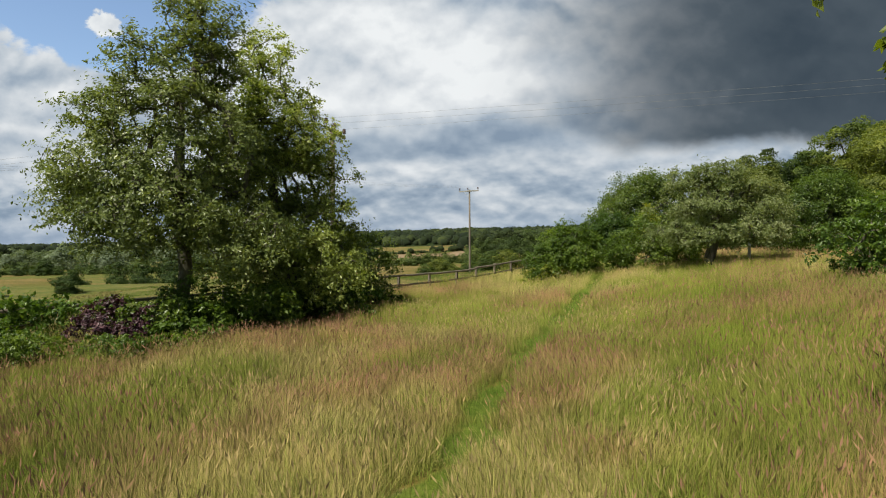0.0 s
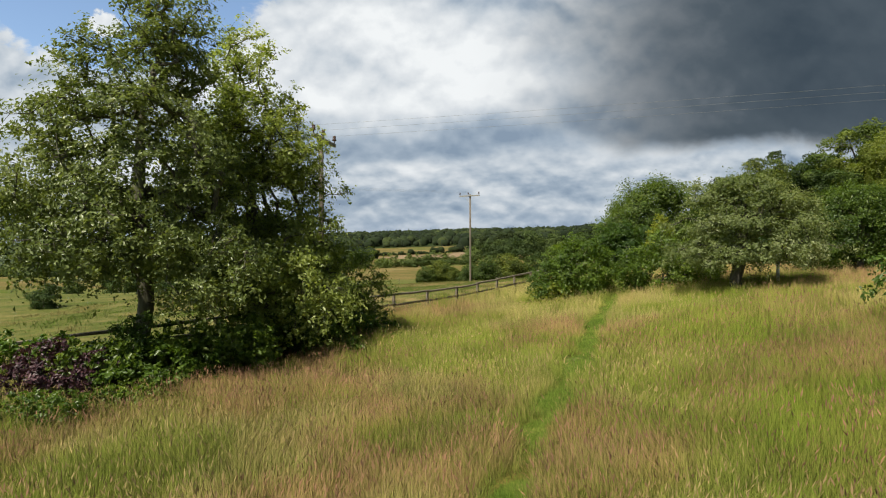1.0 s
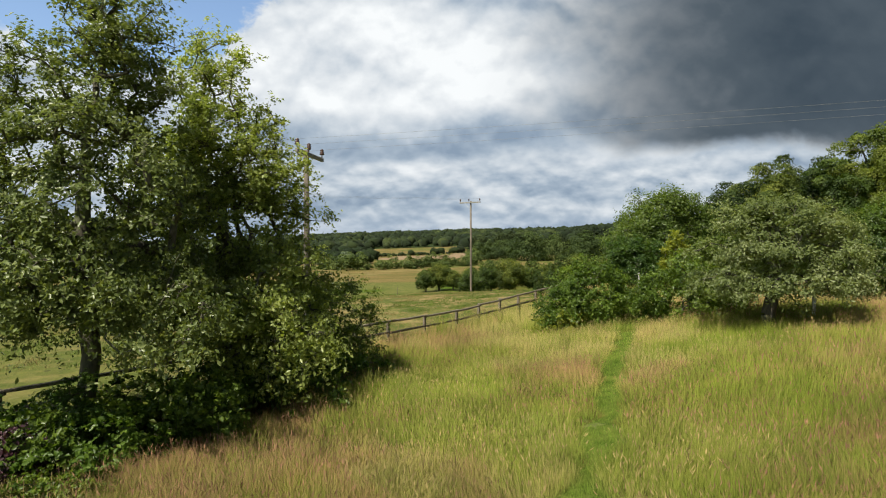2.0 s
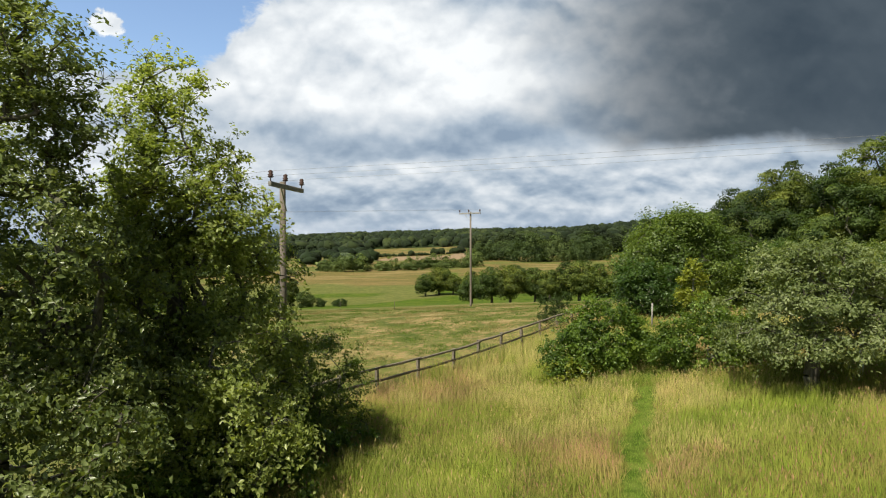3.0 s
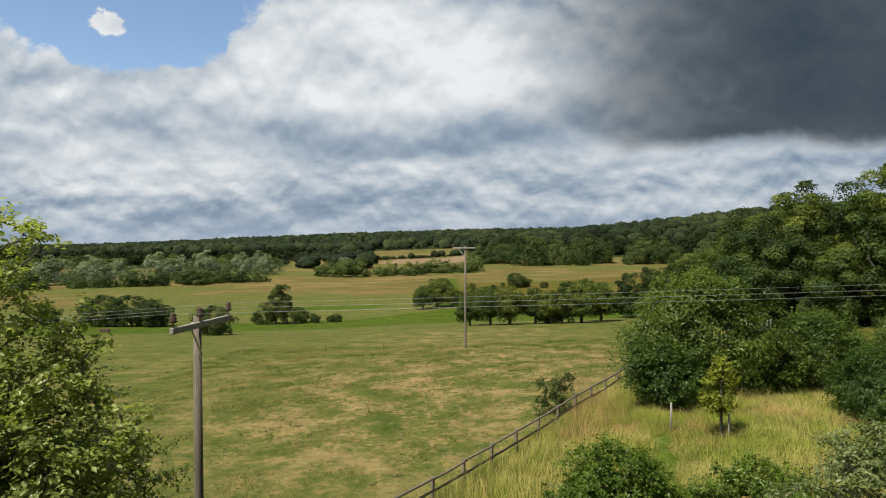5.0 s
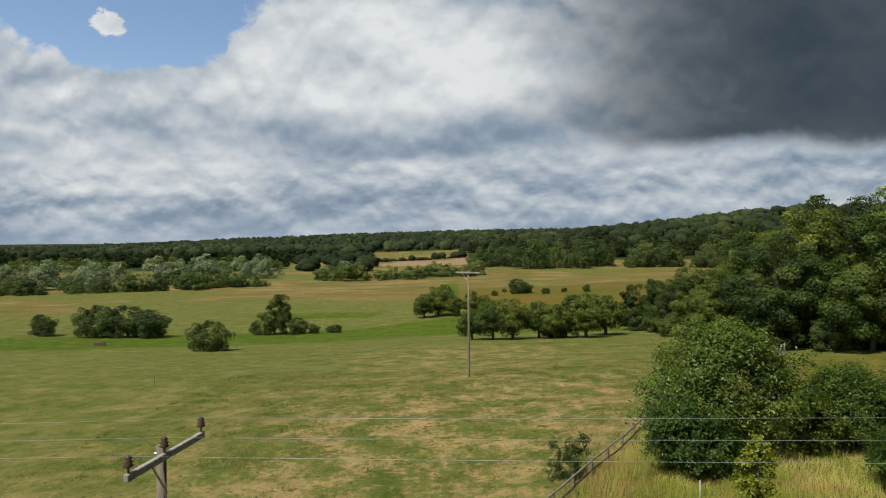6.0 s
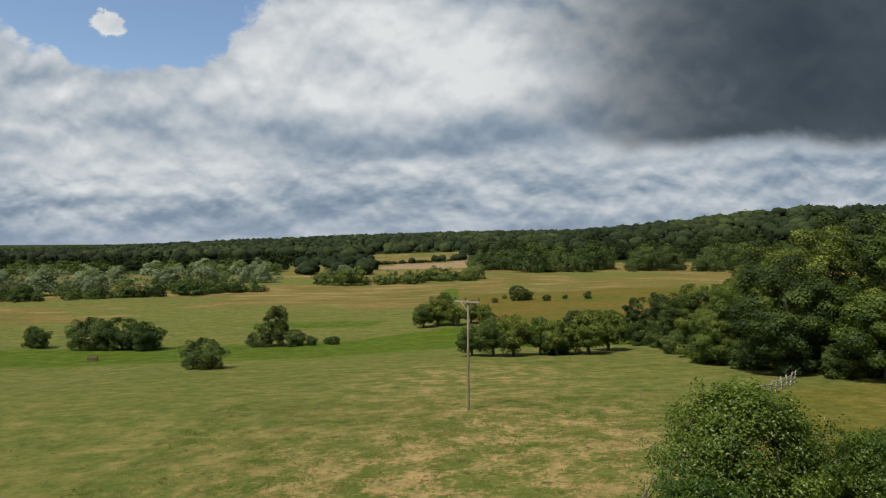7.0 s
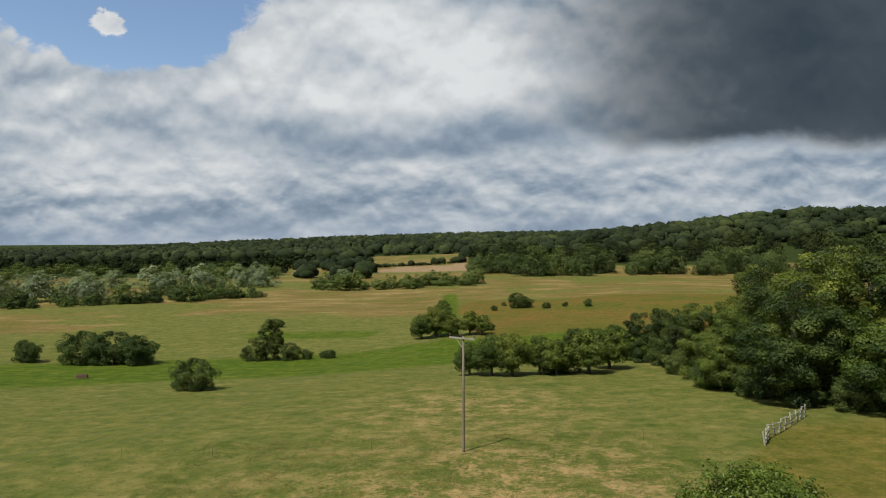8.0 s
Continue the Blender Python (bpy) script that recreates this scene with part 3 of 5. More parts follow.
def plant(name, at, label, category, lobes, puffs, per, leaf, leaf_mat, stem, thick, seed, puff=(0.4, 0.7), bark=None, group="", shell=0.55,
          trunk="trunk", crown="crown", turn=0.0, size=1.0, flat=0.75, sink=0.15, loose=0.55, tip_r=0.012, extra=(), lumps=0.45, twigs=False, bushy=0.13, clumps=False):
    """A tree or bush: wood with limbs, and a crown of leafy puffs round their tips, each of many leaves."""
    rng = np.random.RandomState(seed)
    thing = empty(name, (at[0], at[1], gz(at[0], at[1]) - sink), label, category, group, turn=turn, size=size)
    tips = lobe_points(rng, lobes, puffs, shell)
    tips = tips[tips[:, 2] > 0.12]
    if extra:
        tips = np.concatenate([tips, np.array(extra)], 0)
    wv, wf = skeleton_wood(rng, stem, tips, thick, tip_r)
    mesh_object(trunk, wv, wf, bark or BARK, thing, soft=True)
    m = len(tips)
    heart = np.average(np.array(lobes)[:, :3], axis=0, weights=[l[3] * l[4] * l[5] for l in lobes])
    out = tips - heart
    out /= np.linalg.norm(out, axis=1, keepdims=True) + 1e-9
    if clumps:
        # each puff is a rounded head of leaves, densest on its outer side
        n = m * per
        o = np.repeat(out, per, 0)
        d = rng.normal(size=(n, 3)) + o * 0.55 + np.array([0, 0, 0.35])
        d /= np.linalg.norm(d, axis=1, keepdims=True)
        no = np.repeat(np.arange(m), per)
        rough = 1 + 0.14 * np.sin(d[:, 0] * 7 + no) * np.sin(d[:, 1] * 8 + 2 * no) + 0.10 * np.sin(d[:, 2] * 11 + 3 * no)
        r = np.repeat(rng.uniform(puff[0], puff[1], m), per) * (0.72 + 0.33 * rng.rand(n)) * rough
        c = np.repeat(tips, per, 0) + d * r[:, None] * np.array([1, 1, flat])
        c[:, 2] = np.maximum(c[:, 2], 0.05 + 0.2 * rng.rand(n))
        v, f, t = leaf_arrays(rng, c, d + rng.normal(size=(n, 3)) * loose + np.array([0, 0, 0.25]), leaf[0], leaf[1])
        lot = np.repeat(np.repeat(rng.rand(m), per), 4)
        mesh_object(crown, v, f, leaf_mat, thing, attrs={"tone": (1 - lumps) * t + lumps * lot})
        return thing
    # each puff is a handful of leafy sprays that point outwards and droop a little
    each = max(4, min(16, per // 6))
    q = max(3, per // each)
    k = m * q
    o = np.repeat(out, q, 0)
    d = rng.normal(size=(k, 3)) + o * 0.75 + np.array([0, 0, 0.20])
    d[:, 2] *= flat
    d /= np.linalg.norm(d, axis=1, keepdims=True)
    long = np.repeat(rng.uniform(puff[0], puff[1], m), q) * rng.uniform(0.75, 1.35, k)
    root = np.repeat(tips, q, 0)
    n = k * each
    along = rng.uniform(0.22, 1.05, n)
    dd, ll = np.repeat(d, each, 0), np.repeat(long, each)
    c = np.repeat(root, each, 0) + dd * (ll * along)[:, None]
    c[:, 2] -= 0.22 * ll * along ** 2
    c += rng.normal(size=(n, 3)) * (bushy * ll)[:, None] * np.array([1, 1, 0.7])
    c[:, 2] = np.maximum(c[:, 2], 0.05 + 0.1 * rng.rand(n))
    face = dd * 0.35 + np.repeat(o, each, 0) * 0.45 + rng.normal(size=(n, 3)) * loose + np.array([0, 0, 0.55])
    v, f, t = leaf_arrays(rng, c, face, leaf[0], leaf[1])
    lot = np.repeat(np.repeat(np.repeat(rng.rand(m), q) * 0.6 + rng.rand(k) * 0.4, each), 4)
    mesh_object(crown, v, f, leaf_mat, thing, attrs={"tone": (1 - lumps) * t + lumps * lot})
    if twigs:
        a, b = root, root + d * long[:, None] * 0.8 - np.array([0, 0, 0.14]) * long[:, None]
        side = np.cross(b - a, rng.normal(size=(k, 3)))
        side /= np.linalg.norm(side, axis=1, keepdims=True) + 1e-9
        up = np.cross(side, d)
        w = 0.006
        tv = np.stack([a + side * w, a - side * w * 0.5 + up * w, a - side * w * 0.5 - up * w, b], 1).reshape(-1, 3)
        base = np.arange(k)[:, None] * 4
        tf = np.concatenate([base + np.array([[0, 1, 3]]), base + np.array([[1, 2, 3]]), base + np.array([[2, 0, 3]])], 0)
        mesh_object("twig", tv, tf, bark or BARK, thing)
    return thing


# the big tree by the meadow and its neighbour
plant("broadleaf_tree", (-7.4, 17.2), "tall broad-crowned tree with small olive-green leaves and bare twigs", "tree",
      [(-0.3, 0.3, 3.9, 3.3, 3.2, 1.4), (-1.9, 0.0, 4.6, 1.7, 2.0, 1.2), (-0.3, 0.2, 5.7, 2.9, 2.9, 1.9), (-2.0, 0.1, 6.5, 1.1, 1.4, 0.8), (-0.1, 0.3, 7.9, 2.0, 2.1, 1.7), (0.0, 0.5, 9.4, 1.1, 1.1, 1.1),
       (1.15, 0.3, 8.4, 1.1, 1.1, 1.0), (1.7, 0.3, 3.1, 1.5, 1.7, 0.8), (-0.4, -1.6, 3.3, 1.9, 1.4, 0.7), (2.3, -1.7, 2.9, 1.4, 1.3, 0.9)],
      600, 112, (0.108, 0.058), LEAF_TREE, [(0, 0, 0), (-0.12, 0, 0.5), (0.10, 0.05, 1.0), (0.22, 0.1, 2.0), (0.0, 0.1, 4.2), (0.1, 0.2, 7)], 0.19, 11, puff=(0.34, 0.72), loose=0.50, shell=0.42, twigs=True, tip_r=0.015)
plant("broadleaf_tree", (-5.7, 21.0), "dense dark-green tree with low branches beside the taller one", "tree",
      [(1.0, 0, 2.9, 2.2, 2.2, 1.6), (0.5, 0, 4.7, 2.2, 2.1, 1.8), (0.05, 0, 6.9, 1.7, 1.6, 1.5), (-0.05, 0, 8.0, 1.3, 1.3, 1.3), (0.9, 0.2, 6.05, 1.5, 1.4, 1.1), (-0.3, 0, 9.3, 0.95, 0.9, 1.0), (1.7, -1.7, 2.0, 1.7, 1.6, 1.3), (-0.8, -0.9, 2.6, 1.5, 1.4, 1.5), (-1.1, 0, 6.0, 1.4, 1.4, 1.6)],
      600, 112, (0.108, 0.060), LEAF_TREE_B, [(0, 0, 0), (0, 0.05, 0.8), (0.1, 0, 2), (0, 0, 4), (0, 0, 6)], 0.2, 12, puff=(0.34, 0.70), loose=0.50, shell=0.45, twigs=True)

# bushes of the meadow
plant("willow_bush", (-3.3, 24.6), "grey-green rounded willow bush at the foot of the trees", "bush",
      [(0.1, 0, 1.9, 1.3, 1.4, 1.4), (-0.9, -0.8, 1.6, 1.3, 1.3, 1.4), (0.4, -0.3, 0.8, 1.3, 1.3, 0.8)], 190, 95, (0.11, 0.035), LEAF_OAK, [(0, 0, 0), (0, 0, 0.3), (0, 0.1, 0.8)], 0.07, 13,
      trunk="stem", crown="foliage", puff=(0.25, 0.5))
plant("purple_bush", (-7.9, 14.6), "dark purple-leaved shrub under the big tree", "bush",
      [(0, 0, 0.75, 0.9, 0.8, 0.65), (0.8, 0.1, 0.6, 0.65, 0.7, 0.5)], 110, 70, (0.085, 0.05), LEAF_PURPLE, [(0, 0, 0), (0, 0, 0.2), (0, 0.05, 0.5)], 0.05, 14,
      trunk="stem", crown="foliage", puff=(0.16, 0.32))
plant("rounded_bush", (6.0, 29.6), "dense rounded green bush with yellowish skirts by the path", "bush",
      [(0.2, 0, 1.45, 1.4, 1.4, 1.2), (-0.9, -0.3, 0.9, 1.0, 1.0, 0.8)], 210, 150, (0.095, 0.056), LEAF_BUSH, [(0, 0, 0), (0, 0, 0.3), (0, 0.1, 0.9)], 0.09, 15,
      trunk="stem", crown="foliage", puff=(0.28, 0.5))
plant("yellow_shrub", (4.7, 28.7), "low yellowish-green shrub at the foot of the rounded bush", "bush",
      [(0, 0, 0.5, 0.8, 0.7, 0.5), (0.5, 0.2, 0.7, 0.6, 0.6, 0.5)], 90, 70, (0.085, 0.05), LEAF_YELLOW, [(0, 0, 0), (0, 0, 0.15), (0, 0, 0.4)], 0.04, 26,
      trunk="stem", crown="foliage", puff=(0.15, 0.32), tip_r=0.006)
plant("bramble_bush", (9.2, 27.7), "sprawling light-green bramble bush beside the path", "bush",
      [(0, 0, 1.1, 1.4, 1.4, 1.2), (1.3, 0.2, 0.9, 1.1, 1.2, 0.9), (-1.0, 0.2, 0.8, 0.8, 1.0, 0.8)], 200, 150, (0.09, 0.056), LEAF_BUSH,
      [(0, 0, 0), (0, 0, 0.3), (0, 0.1, 0.8)], 0.07, 16, trunk="stem", crown="foliage", puff=(0.26, 0.5))
hawthorn = plant("hawthorn_tree", (10.6, 24.0), "spreading hawthorn with pale silvery leaves in flat tiers", "tree",
      [(0.6, 0.2, 1.75, 2.6, 2.4, 0.40), (-0.6, 0.3, 1.5, 1.7, 1.5, 0.35), (0.6, 0.2, 2.6, 2.6, 2.3, 0.45), (0.7, 0.2, 3.3, 2.1, 1.9, 0.40), (0.2, 0.1, 3.9, 1.3, 1.3, 0.35), (-0.9, 0.2, 3.7, 0.6, 0.6, 0.45)], 330, 130, (0.10, 0.048), LEAF_PALE,
      [(0, 0, 0), (-0.1, 0, 0.6), (0.05, 0, 1.2), (0.1, 0, 2.2), (0.2, 0, 3.2)], 0.20, 17, puff=(0.3, 0.62), flat=0.4)
thicket = plant("thicket_tree", (14.2, 45.2), "broad leafy thicket tree with deep green foliage", "tree",
      [(0.5, 0, 3.5, 3.2, 3.2, 2.3), (-1.9, -0.8, 2.8, 1.9, 2.0, 1.8), (0.4, 0, 5.0, 2.1, 2.0, 1.3), (3.4, -0.5, 2.7, 2.3, 2.2, 2.0)], 300, 160, (0.15, 0.09), LEAF_OAK,
      [(0, 0, 0), (0, 0, 1), (0.1, 0, 2), (0, 0, 4)], 0.22, 18, puff=(0.5, 0.95), bushy=0.2, group="thicket by the gate")
for x, y, turn, size in ((20.4, 44.2, 150, 0.66), (25.5, 45.0, 40, 0.62), (19.0, 38.0, 260, 0.50), (24.0, 37.0, 90, 0.60), (18.2, 29.2, 200, 0.62), (22.5, 27.5, 320, 0.72)):
    copy_thing(thicket, pose(x, y, gz(x, y) - 0.15, 0, 0, turn) @ Matrix.Scale(size, 4))
plant("sallow_bush", (11.7, 41.8), "dull green rounded sallow beside the gate thicket", "bush",
      [(0, 0, 1.7, 1.8, 1.6, 1.4), (1.2, 0.2, 1.2, 1.2, 1.2, 1.0), (-0.7, 0.1, 2.6, 0.9, 0.9, 0.7)], 170, 130, (0.13, 0.07), LEAF_OAK, [(0, 0, 0), (0, 0, 0.3), (0, 0.1, 0.9)], 0.08, 27,
      trunk="stem", crown="foliage", puff=(0.35, 0.65))
plant("young_tree", (11.8, 36.0), "young staked tree with yellow-green leaves", "tree",
      [(0, 0, 1.9, 0.65, 0.6, 0.7), (0.05, 0, 2.7, 0.38, 0.38, 0.6)], 70, 80, (0.10, 0.06), LEAF_YELLOW, [(0, 0, 0), (0, 0, 0.7), (0, 0, 1.4), (0, 0, 2.4)], 0.06, 19, puff=(0.2, 0.36))
plant("sallow_bush", (11.2, 15.6), "yellow-green shrub with open leafy twigs", "bush",
      [(0, 0, 1.1, 1.3, 1.2, 0.9), (1.4, 0.3, 1.4, 1.3, 1.3, 1.3)], 150, 95, (0.11, 0.06), LEAF_BUSH, [(0, 0, 0), (0, 0, 0.3), (0, 0, 0.9)], 0.07, 20,
      trunk="stem", crown="foliage", puff=(0.25, 0.45))
plant("dark_shrub", (-6.7, 15.7), "dense dark-green shrub before the trunk of the big tree", "bush",
      [(0, 0, 0.9, 0.6, 0.6, 0.9), (0.3, 0.1, 0.5, 0.6, 0.6, 0.5)], 100, 90, (0.07, 0.035), LEAF_OAK, [(0, 0, 0), (0, 0, 0.4), (0, 0, 1.0)], 0.05, 22,
      trunk="stem", crown="foliage", puff=(0.14, 0.28), tip_r=0.006)
plant("osier_bush", (6.4, 42.8), "slender upright grey-green osier against the fence", "bush",
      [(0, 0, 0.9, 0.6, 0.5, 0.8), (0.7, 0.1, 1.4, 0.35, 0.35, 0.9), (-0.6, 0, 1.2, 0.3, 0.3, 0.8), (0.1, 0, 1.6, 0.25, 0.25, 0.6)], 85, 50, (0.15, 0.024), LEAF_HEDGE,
      [(0, 0, 0), (0, 0, 0.1), (0, 0, 0.25)], 0.04, 23, trunk="stem", crown="foliage", puff=(0.15, 0.4), flat=1.4, tip_r=0.005, loose=1.2)
plant("overhanging_tree", (8.4, 3.4), "leafy tree with a twig reaching over the meadow", "tree",
      [(0, 0, 4.6, 2.4, 2.4, 1.8), (-2.6, 0.5, 3.9, 0.7, 0.6, 0.4)], 150, 60, (0.10, 0.055), LEAF_YELLOW,
      [(0, 0, 0), (0, 0, 1.2), (0, 0, 2.4), (0, 0, 4)], 0.16, 24, puff=(0.12, 0.25),
      extra=[(-3.5, 0.7, 3.75), (-3.9, 0.8, 3.72), (-4.3, 0.85, 3.68), (-4.6, 0.9, 3.66), (-4.85, 0.9, 3.62), (-4.0, 0.7, 3.2), (-4.4, 0.8, 3.08)])
bramble = plant("bramble_patch", (-10.4, 13.6), "low tangle of green brambles and nettles under the tree", "brambles",
                [(0, 0, 0.5, 1.2, 0.9, 0.45), (1.0, 0.3, 0.4, 0.9, 0.8, 0.4), (-0.9, 0.2, 0.55, 0.8, 0.8, 0.45)], 110, 50, (0.10, 0.06), LEAF_BUSH,
                [(0, 0, 0), (0, 0, 0.15), (0, 0, 0.35)], 0.03, 21, trunk="stem", crown="foliage", puff=(0.15, 0.32), group="brambles at the meadow's edge", tip_r=0.006)
for k, (x, y, s) in enumerate([(-11.9, 14.9, 1.7), (-13.6, 15.6, 1.7), (-12.2, 12.2, 1.1), (-6.0, 15.5, 1.1), (-15.5, 13.0, 1.6), (-9.2, 16.4, 1.2), (-7.0, 16.3, 1.2), (-6.1, 17.7, 1.4), (-5.2, 19.1, 1.4), (-4.4, 20.5, 1.4), (-3.6, 21.9, 1.3), (-8.6, 12.6, 0.8), (-7.1, 12.9, 0.7), (-9.8, 11.6, 0.8), (-11.6, 10.8, 0.9), (-5.6, 13.9, 0.55)]):
    copy_thing(bramble, pose(x, y, gz(x, y) - 0.12, 0, 0, 71 * k + 30) @ Matrix.Scale(s, 4))

# the wood beyond the gate
OAK_LOBES = [(0, 0, 8.0, 5.0, 4.8, 3.8), (-2.6, -1.2, 6.0, 3.0, 3.2, 2.8), (2.4, -0.6, 6.4, 3.2, 3.0, 3.0), (0.4, 0.3, 12.2, 3.2, 3.2, 2.6), (-0.6, -2.6, 3.8, 3.0, 2.4, 2.4), (2.0, -2.4, 2.4, 2.4, 2.0, 2.0), (-2.4, -2.2, 2.2, 2.2, 2.0, 1.9), (0, 2.6, 2.6, 3.0, 2.0, 2.2)]
OAK_STEM = [(0, 0, 0), (0.1, 0, 1.5), (0, 0.1, 3), (0.1, 0, 6), (0, 0, 10)]
oak = plant("woodland_tree", (40.5, 92), "tall leafy oak at the edge of the wood", "tree", OAK_LOBES, 130, 390, (0.24, 0.17), LEAF_WOOD, OAK_STEM, 0.38, 31,
            puff=(0.8, 1.75), clumps=True, shell=0.72, loose=0.30, lumps=0.62, group="trees of the wood", size=1.0)
ash = plant("woodland_tree", (47, 84), "tall bright-green ash at the edge of the wood", "tree",
            [(0, 0, 7.5, 4.6, 4.6, 5.0), (1.5, 0, 12.0, 3.2, 3.2, 3.6), (-2.2, -1, 5.0, 3.0, 3.0, 3.2), (0.5, -2.4, 3.4, 3.0, 2.6, 2.4), (2.2, -1.6, 2.2, 2.2, 2.0, 1.9), (-1.8, 2.2, 2.4, 2.6, 2.2, 2.1)], 130, 390, (0.24, 0.165), LEAF_WOOD_LIGHT,
            OAK_STEM, 0.34, 32, puff=(0.8, 1.6), clumps=True, shell=0.72, loose=0.30, lumps=0.62, group="trees of the wood", size=1.0)
maple = plant("woodland_tree", (50, 86), "tall yellow-green field maple in the wood", "tree",
              [(0, 0, 7.0, 4.4, 4.4, 4.4), (0.6, 0, 11.4, 3.4, 3.4, 3.4), (-2.0, -1.4, 4.6, 2.8, 2.8, 3.0), (1.6, -1.8, 3.0, 2.6, 2.4, 2.4), (-0.4, 2.2, 2.6, 2.8, 2.2, 2.2)], 120, 390, (0.24, 0.155), LEAF_ASH,
              OAK_STEM, 0.34, 33, puff=(0.8, 1.7), clumps=True, shell=0.72, loose=0.34, lumps=0.55, group="trees of the wood", size=1.0)
KINDS = (oak, ash, maple)
WOOD = [(37.5, 104, 0.74, 2), (40.0, 117, 0.76, 1), (41, 131, 0.66, 0), (46.5, 97, 1.14, 1), (48, 110, 1.24, 0), (51, 125, 1.16, 1), (56, 88, 1.34, 2), (57, 104, 1.40, 0),
        (55, 78, 1.10, 2), (64, 84, 1.36, 0), (63, 72, 1.12, 1), (67, 98, 1.45, 1), (43, 142, 0.75, 0), (50, 71, 0.95, 2)]
for k, (x, y, s, kind) in enumerate(WOOD):
    copy_thing(KINDS[kind], pose(x, y, gz(x, y) - 0.3, 0, 0, 67 * k + 20) @ Matrix.Scale(s, 4))

# field bushes in the valley
shrub = plant("field_bush", (-40.2, 119), "dark rounded hawthorn bush standing alone in the paddock", "bush",
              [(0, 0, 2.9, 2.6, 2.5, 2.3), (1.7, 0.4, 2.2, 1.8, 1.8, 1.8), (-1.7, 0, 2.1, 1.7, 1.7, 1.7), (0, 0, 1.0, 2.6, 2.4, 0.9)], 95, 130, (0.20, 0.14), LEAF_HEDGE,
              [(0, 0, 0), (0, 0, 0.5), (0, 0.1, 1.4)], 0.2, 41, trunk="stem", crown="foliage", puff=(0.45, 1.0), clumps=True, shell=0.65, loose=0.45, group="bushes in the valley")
tall_shrub = plant("field_tree", (-43.5, 169), "upright dark-green field tree beside the ditch", "tree",
                   [(0, 0, 4.6, 3.4, 3.2, 4.0), (-3.0, 0, 2.4, 2.6, 2.4, 2.2), (1.0, 0.2, 7.2, 2.3, 2.2, 2.4)], 90, 200, (0.27, 0.18), LEAF_WOOD,
                   [(0, 0, 0), (0, 0, 1), (0.1, 0, 3), (0, 0, 5)], 0.25, 42, puff=(0.7, 1.2), clumps=True, loose=0.4, group="bushes in the valley")
thorn = plant("thorn_tree", (4.2, 130), "small round thorn tree with a short bare trunk", "tree",
              [(0, 0, 3.1, 1.9, 1.9, 1.7), (0.9, 0.2, 2.2, 1.3, 1.3, 1.2), (-0.9, -0.2, 2.1, 1.3, 1.3, 1.2)], 100, 130, (0.18, 0.12), LEAF_WOOD_LIGHT,
              [(0, 0, 0), (0.05, 0, 0.6), (0, 0, 1.2), (0, 0, 2.2)], 0.2, 43, puff=(0.45, 0.9), clumps=True, loose=0.4, size=1.15, group="thorn trees below the paddock")
for k, (x, y, s) in enumerate([(7.9, 127.5, 1.22), (11.4, 127.0, 1.25), (16.3, 128.0, 1.15), (18.9, 126.0, 1.05), (24.6, 127.5, 1.35), (29.6, 134, 1.3),
                               (-8, 199, 1.2), (-4, 203, 1.5), (0.5, 201, 1.1), (6, 204, 1.2), (9.5, 203, 1.0), (-1.5, 222, 1.1), (-2.5, 240, 1.2), (-3, 258, 1.0)]):
    copy_thing(thorn, pose(x, y, gz(x, y) - 0.15, 0, 0, 63 * k) @ Matrix.Scale(s, 4))
BUSHES = [(-84, 162, 1.5, 0), (-77, 163, 1.5, 0), (-71, 163, 1.35, 0), (-98.6, 165, 1.05, 0), (37.5, 108, 0.8, 0), (38.5, 124, 0.85, 0), (40, 137, 0.85, 0), (38.6, 97, 0.7, 0), (44, 86, 0.75, 0), (-37.2, 168, 0.82, 0), (-33.6, 169, 0.5, 0), (-30, 171, 0.36, 0), (-28.6, 170, 0.45, 0), (38, 168, 1.15, 0), 
          (-24, 39, 0.32, 0), (-29.5, 37, 0.6, 0), (27, 275, 1.2, 0), (31, 277, 0.9, 0), (17, 268, 0.45, 0), (38, 272, 0.5, 0), (46, 276, 0.4, 0), (54, 270, 0.6, 0), (22, 284, 0.35, 0), (12, 212, 0.5, 0), (-58, 232, 0.55, 0)]
for k, (x, y, s, _) in enumerate(BUSHES):
    copy_thing(shrub, pose(x, y, gz(x, y) - 0.2, 0, 0, 47 * k) @ Matrix.Scale(s, 4))
for k, (x, y, s) in enumerate([(21.4, 129.5, 0.78), (38.6, 147, 0.95), (43.5, 143, 1.0)]):
    copy_thing(tall_shrub, pose(x, y, gz(x, y) - 0.2, 0, 0, 80 * k) @ Matrix.Scale(s, 4))


